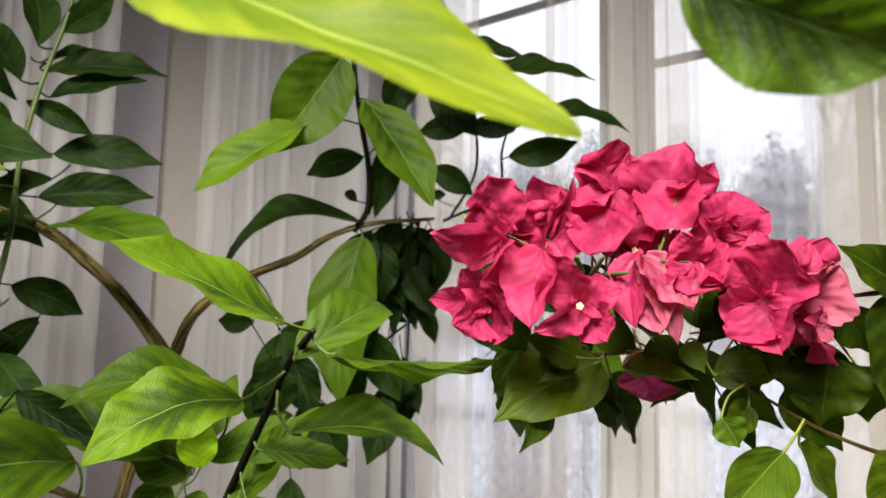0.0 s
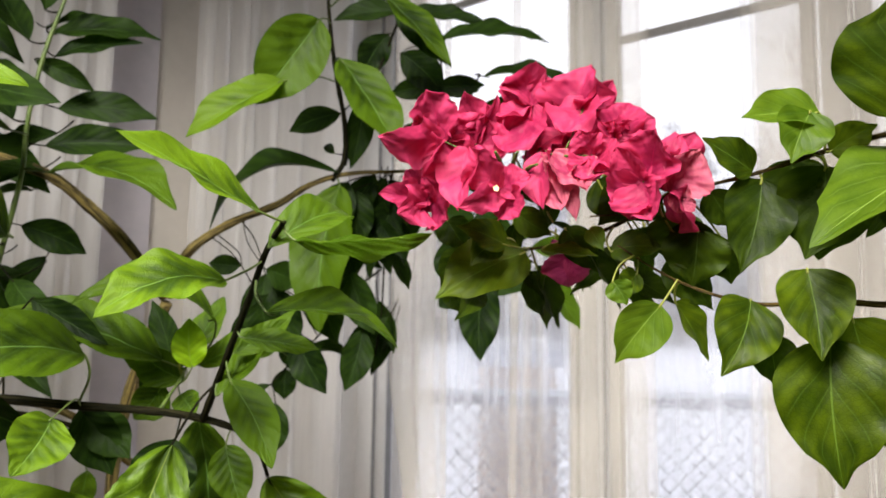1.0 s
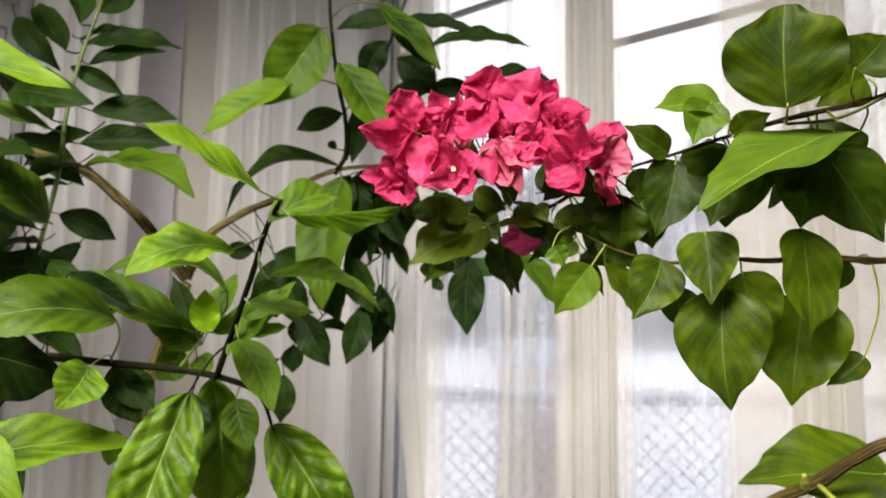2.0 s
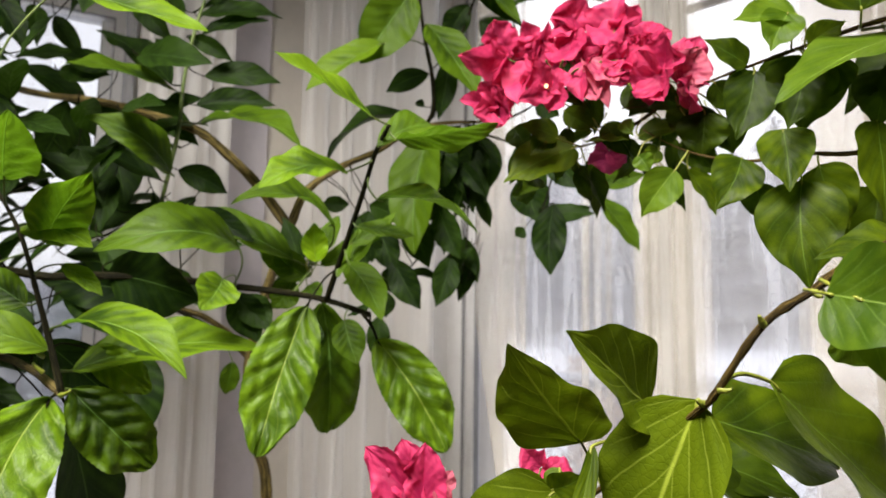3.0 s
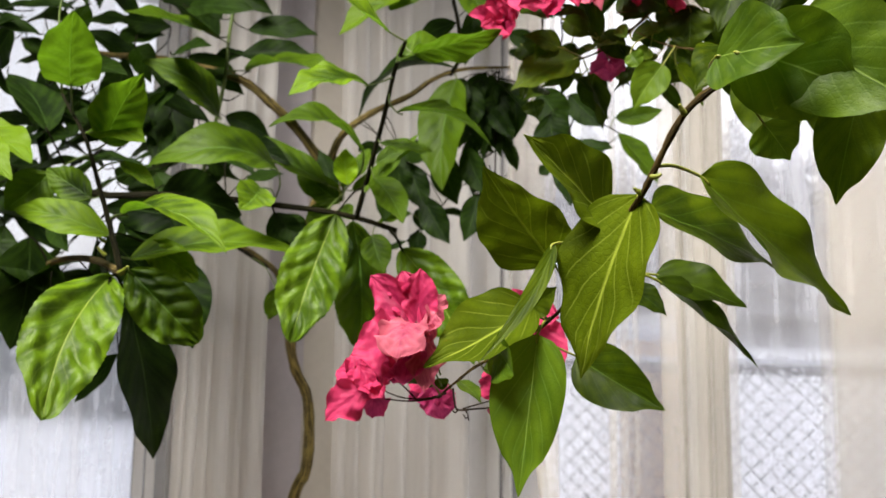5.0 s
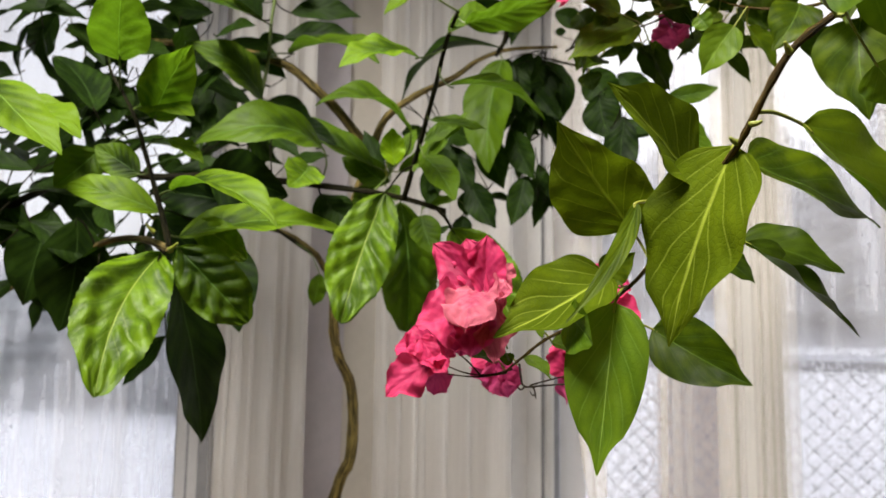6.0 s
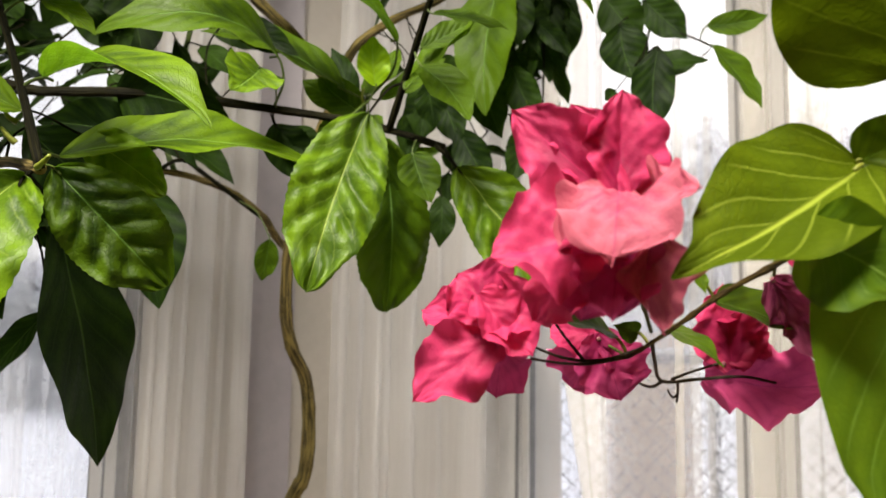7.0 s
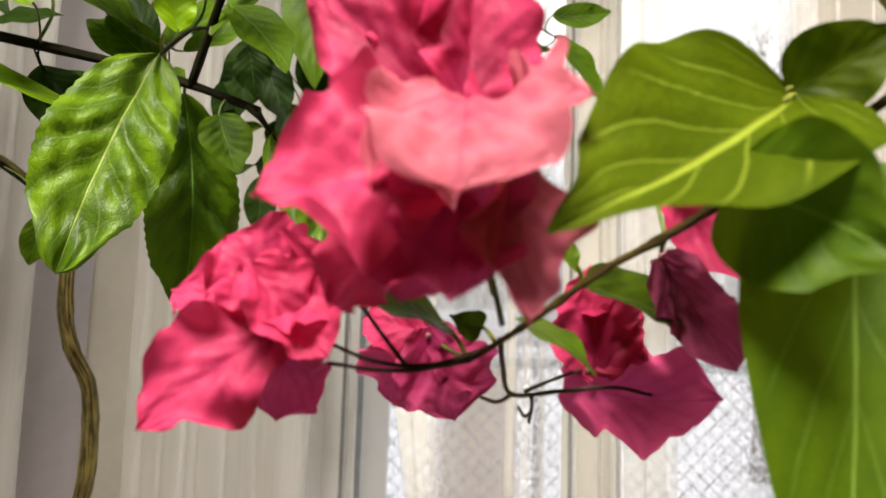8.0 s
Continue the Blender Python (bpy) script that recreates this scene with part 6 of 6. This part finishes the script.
flower(boug, (0.0813, 0.4175, 1.5285), (-0.146, -0.984, -0.1), 'mag', (0.0832, 0.4277, 1.5514), 0, 0.9, ((0.0593, 0.4078, 1.5556), 0.032, (-0.786, -0.984, 0.38)), ((0.1035, 0.4082, 1.5376), 0.024, (0.654, -0.984, 0.38)), ((0.0944, 0.4075, 1.5076), 0.028, (0.174, -0.984, -0.9)), ((0.0564, 0.3972, 1.5126), 0.022, (-0.786, -0.984, -0.58)))
flower(boug, (0.063, 0.4374, 1.5633), (-0.101, -0.98, -0.171), 'mag', (0.0842, 0.4316, 1.5514), 0.03, 0.9, ((0.0482, 0.4119, 1.5185), 0.040, (-0.741, -0.98, 0.469)))
flower(boug, (0.0306, 0.4609, 1.5299), (-0.031, -0.995, -0.096), 'mag', (0.087, 0.4473, 1.5482), 0.03, 0.9, ((-0.0054, 0.4456, 1.5311), 0.021, (-0.671, -0.995, 0.064)), ((0.0126, 0.456, 1.551), 0.023, (-0.351, -0.995, 0.384)), ((0.0448, 0.446, 1.5101), 0.036, (0.289, -0.995, -1.056)), ((0.0126, 0.4456, 1.5141), 0.032, (-0.511, -0.995, -0.736)), ((0.0467, 0.4564, 1.541), 0.030, (0.449, -0.995, 0.224)), ((0.0094, 0.4683, 1.5248), 0.023), ((0.0204, 0.4712, 1.5118), 0.023))
flower(boug, (0.1194, 0.4284, 1.5574), (-0.221, -0.963, -0.157), 'old', (0.1284, 0.4285, 1.5545), 0.03, 0.9, ((0.1427, 0.4037, 1.5267), 0.037, (0.099, -0.963, 0.643)), ((0.1256, 0.4081, 1.5116), 0.032, (-0.381, -0.963, -0.317)), ((0.1347, 0.4033, 1.5127), 0.021, (0.259, -0.963, -0.797)))
flower(boug, (0.1173, 0.4333, 1.5614), (-0.214, -0.963, -0.165), 'mag', (0.1284, 0.4294, 1.5534), 0.03, 0.9, ((0.1065, 0.4128, 1.5195), 0.027, (-1.014, -0.963, -0.005)))
flower(boug, (0.179, 0.3994, 1.5318), (-0.358, -0.928, -0.104), 'mag', (0.2078, 0.4293, 1.5305), 0.03, 0.9, ((0.1843, 0.3804, 1.564), 0.042, (-0.678, -0.928, 0.376)), ((0.16, 0.3946, 1.5539), 0.023, (-1.158, -0.928, 0.536)), ((0.1811, 0.3842, 1.5029), 0.036, (-0.518, -0.928, -0.584)), ((0.1789, 0.41, 1.5747), 0.022, (-0.518, -0.928, 0.216)), ((0.1598, 0.3997, 1.5098), 0.029), ((0.1718, 0.4097, 1.5067), 0.029))
flower(boug, (0.1961, 0.3947, 1.5239), (-0.395, -0.915, -0.087), 'old', (0.2078, 0.4293, 1.5305), 0.03, 0.9, ((0.2163, 0.3856, 1.551), 0.035, (0.405, -0.915, 0.233)), ((0.2112, 0.3898, 1.5109), 0.016, (0.245, -0.915, -0.407)))
flower(boug, (0.199, 0.4046, 1.5268), (-0.392, -0.915, -0.093), 'mag', (0.2078, 0.4293, 1.5305), 0.03, 0.9, ((0.2172, 0.4007, 1.5689), 0.031, (0.088, -0.915, 0.387)), ((0.2001, 0.4004, 1.5689), 0.025, (-0.552, -0.915, 0.387)), ((0.2071, 0.3953, 1.4959), 0.035), ((0.2191, 0.4054, 1.5548), 0.035))
flower(boug, (0.1445, 0.5062, 1.4906), (-0.167, -0.98, -0.107), 'purple', (0.1375, 0.5023, 1.5006), 0.03, 0.9, ((0.1445, 0.5057, 1.4656), 0.035), ((0.1305, 0.5062, 1.5026), 0.021), ((0.1616, 0.5062, 1.4766), 0.019))
flower(boug, (0.1207, 0.4876, 1.5779), (-0.199, -0.964, -0.179), 'purple', (0.1021, 0.4476, 1.5482), 0.03, 0.9, ((0.1348, 0.4883, 1.6029), 0.025), ((0.1227, 0.4874, 1.5618), 0.025), ((0.1408, 0.4879, 1.5739), 0.025))
flower(boug, (0.0776, 0.4822, 1.5889), (-0.12, -0.972, -0.202), 'mag', (0.087, 0.4473, 1.5482), 0.03, 0.9, ((0.0696, 0.4825, 1.6089), 0.028), ((0.0937, 0.4827, 1.6009), 0.029), ((0.0807, 0.4769, 1.5629), 0.032), ((0.0575, 0.4816, 1.5718), 0.032))
flower(boug, (0.1278, 0.483, 1.5889), (-0.213, -0.956, -0.201), 'mag', (0.1021, 0.4476, 1.5482), 0.03, 0.9, ((0.1178, 0.4833, 1.6139), 0.025), ((0.145, 0.4786, 1.601), 0.029), ((0.1329, 0.4778, 1.566), 0.033), ((0.1138, 0.4825, 1.5729), 0.029))
flower(boug, (0.1481, 0.4682, 1.5611), (-0.257, -0.955, -0.151), 'mag', (0.1263, 0.4381, 1.5463), 0.03, 0.9, ((0.1421, 0.4683, 1.5781), 0.028), ((0.1672, 0.4636, 1.5662), 0.028), ((0.1521, 0.463, 1.5431), 0.032))
flower(boug, (0.1855, 0.4442, 1.5594), (-0.338, -0.929, -0.152), 'mag', (0.1986, 0.4379, 1.5254), 0.03, 0.9, ((0.1765, 0.4444, 1.5784), 0.027), ((0.1996, 0.4396, 1.5665), 0.031), ((0.1845, 0.4389, 1.5374), 0.035))
flower(boug, (0.1796, 0.4291, 1.5465), (-0.338, -0.932, -0.13), 'purple', (0.2006, 0.437, 1.5264), 0.03, 0.9, ((0.1827, 0.429, 1.5365), 0.023), ((0.1888, 0.4198, 1.5636), 0.023), ((0.1696, 0.4291, 1.5535), 0.019))
# the low spray: each flower has its bracts given from foot to tip, with width, facing and bend (bow, hollow, twist, curl)
bloom(boug, (0.0, 0.214, 1.19), (-0.2, -0.95, 0.2), (0.012, 0.245, 1.15),
      ("mag", (0.001, 0.213, 1.188), (-0.039, 0.214, 1.225), 0.033, (-0.35, -0.9, 0.2), (0.35, 0.25, 0.2, -0.3)),
      ("mag", (0.002, 0.214, 1.188), (0.004, 0.208, 1.229), 0.028, (0.25, -0.95, 0.1), (0.3, 0.45, -0.2, -0.5)),
      ("mag", (0.0, 0.222, 1.19), (-0.016, 0.226, 1.230), 0.030, (0.0, -1.0, 0.1), (0.2, 0.3, 0.2, -0.2)),
      ("old", (0.004, 0.222, 1.188), (0.019, 0.222, 1.211), 0.020, (0.2, -0.9, 0.3), (0.1, 0.4, 0.2, -0.4)))
bloom(boug, (0.001, 0.198, 1.176), (-0.1, -0.9, -0.3), (0.014, 0.24, 1.142),
      # the lip's faded tone and the purple below also carry light and shade
      ("old", (0.0, 0.199, 1.189), (-0.003, 0.170, 1.1715), 0.038, (0.02, -0.62, 0.78), (-0.3, 0.1, 0.15, -0.9, 6.0)),
      ("purple", (0.001, 0.196, 1.182), (-0.003, 0.192, 1.145), 0.030, (0.0, -1.0, -0.05), (0.2, 0.35, 0.1, 0.2)),
      ("old", (0.014, 0.192, 1.188), (0.009, 0.193, 1.142), 0.024, (0.7, -0.7, 0.1), (0.3, 0.5, 0.3, 0.3)),
      ("mag", (0.0, 0.202, 1.178), (-0.043, 0.190, 1.168), 0.044, (-0.3, -0.88, 0.36), (0.2, 0.2, 0.25, -0.3)),
      ("purple", (-0.006, 0.196, 1.172), (-0.012, 0.204, 1.146), 0.030, (-0.25, -0.95, -0.1), (0.25, 0.3, -0.2, 0.3)),
      ("mag", (-0.012, 0.206, 1.168), (-0.031, 0.216, 1.145), 0.030, (-0.2, -0.95, 0.15), (0.2, 0.3, 0.2, -0.3)),
      ("old", (0.004, 0.208, 1.183), (0.023, 0.186, 1.190), 0.022, (0.1, -0.8, 0.6), (0.1, 0.3, 0.2, -0.3)))
bloom(boug, (-0.046, 0.246, 1.143), (0.1, -0.95, 0.2), (-0.032, 0.247, 1.136),
      ("mag", (-0.044, 0.245, 1.143), (-0.079, 0.232, 1.116), 0.029, (0.1, -0.85, 0.5), (0.35, 0.15, -0.3, -0.5)),
      ("purple", (-0.043, 0.25, 1.141), (-0.048, 0.264, 1.114), 0.026, (0.1, -0.95, -0.25), (0.1, 0.3, 0.1, 0.2)),
      ("mag", (-0.046, 0.252, 1.147), (-0.084, 0.266, 1.152), 0.026, (-0.15, -0.9, 0.4), (0.3, 0.3, 0.2, -0.4)),
      ("mag", (-0.044, 0.247, 1.144), (-0.064, 0.256, 1.168), 0.031, (0.05, -0.85, 0.5), (0.25, 0.4, -0.2, -0.5)),
      ("mag", (-0.053, 0.242, 1.156), (-0.032, 0.238, 1.130), 0.024, (0.35, -0.88, 0.3), (-0.1, 0.5, 0.3, 0.5)),
      ("mag", (-0.050, 0.247, 1.146), (-0.027, 0.238, 1.156), 0.027, (0.2, -0.9, 0.4), (0.1, 0.5, 0.1, -0.3)))
bloom(boug, (-0.004, 0.288, 1.138), (0.0, -1.0, 0.05), (0.007, 0.267, 1.1315),
      ("purple", (-0.004, 0.287, 1.141), (0.006, 0.285, 1.111), 0.032, (0.05, -1.0, 0.2), (0.2, 0.3, 0.2, -0.4)),
      ("purple", (-0.005, 0.292, 1.139), (-0.018, 0.312, 1.112), 0.030, (-0.2, -0.95, 0.1), (0.2, 0.3, -0.2, -0.3)),
      ("mag", (-0.004, 0.29, 1.14), (-0.027, 0.296, 1.144), 0.024, (-0.1, -0.95, 0.3), (0.2, 0.3, 0.2, -0.3)),
      ("purple", (-0.003, 0.288, 1.135), (0.016, 0.286, 1.122), 0.017, (0.1, -0.95, 0.3), (0.2, 0.3, 0.2, -0.3)))
bloom(boug, (0.05, 0.292, 1.128), (-0.15, -0.98, 0.05), (0.048, 0.2924, 1.1283),
      ("purple", (0.043, 0.297, 1.123), (0.090, 0.278, 1.119), 0.038, (-0.15, -0.88, 0.35), (0.25, 0.25, 0.3, 0.4)),
      ("mag", (0.054, 0.292, 1.126), (0.049, 0.284, 1.163), 0.030, (-0.15, -1.0, 0.0), (0.25, 0.4, 0.1, -0.2)),
      ("mag", (0.05, 0.294, 1.13), (0.066, 0.29, 1.152), 0.026, (0.1, -0.98, 0.1), (0.2, 0.3, 0.2, 0.2)))
bloom(boug, (0.062, 0.254, 1.163), (-0.4, -0.85, 0.1), (0.0626, 0.253, 1.1688),
      ("dusk", (0.061, 0.253, 1.163), (0.087, 0.264, 1.132), 0.022, (-0.5, -0.8, 0.25), (0.2, 0.5, 0.3, 0.3)),
      ("dusk", (0.063, 0.255, 1.162), (0.080, 0.270, 1.135), 0.017, (0.1, -0.95, 0.2), (0.1, 0.4, -0.3, -0.2)))
flower(boug, (0.0753, 0.294, 1.2014), (0.097, -0.995, -0.029), 'mag', (0.0626, 0.253, 1.1688), 0.03, 0.4, ((0.0613, 0.2892, 1.2174), 0.017), ((0.0994, 0.2894, 1.1955), 0.021), ((0.1044, 0.2888, 1.1574), 0.024))
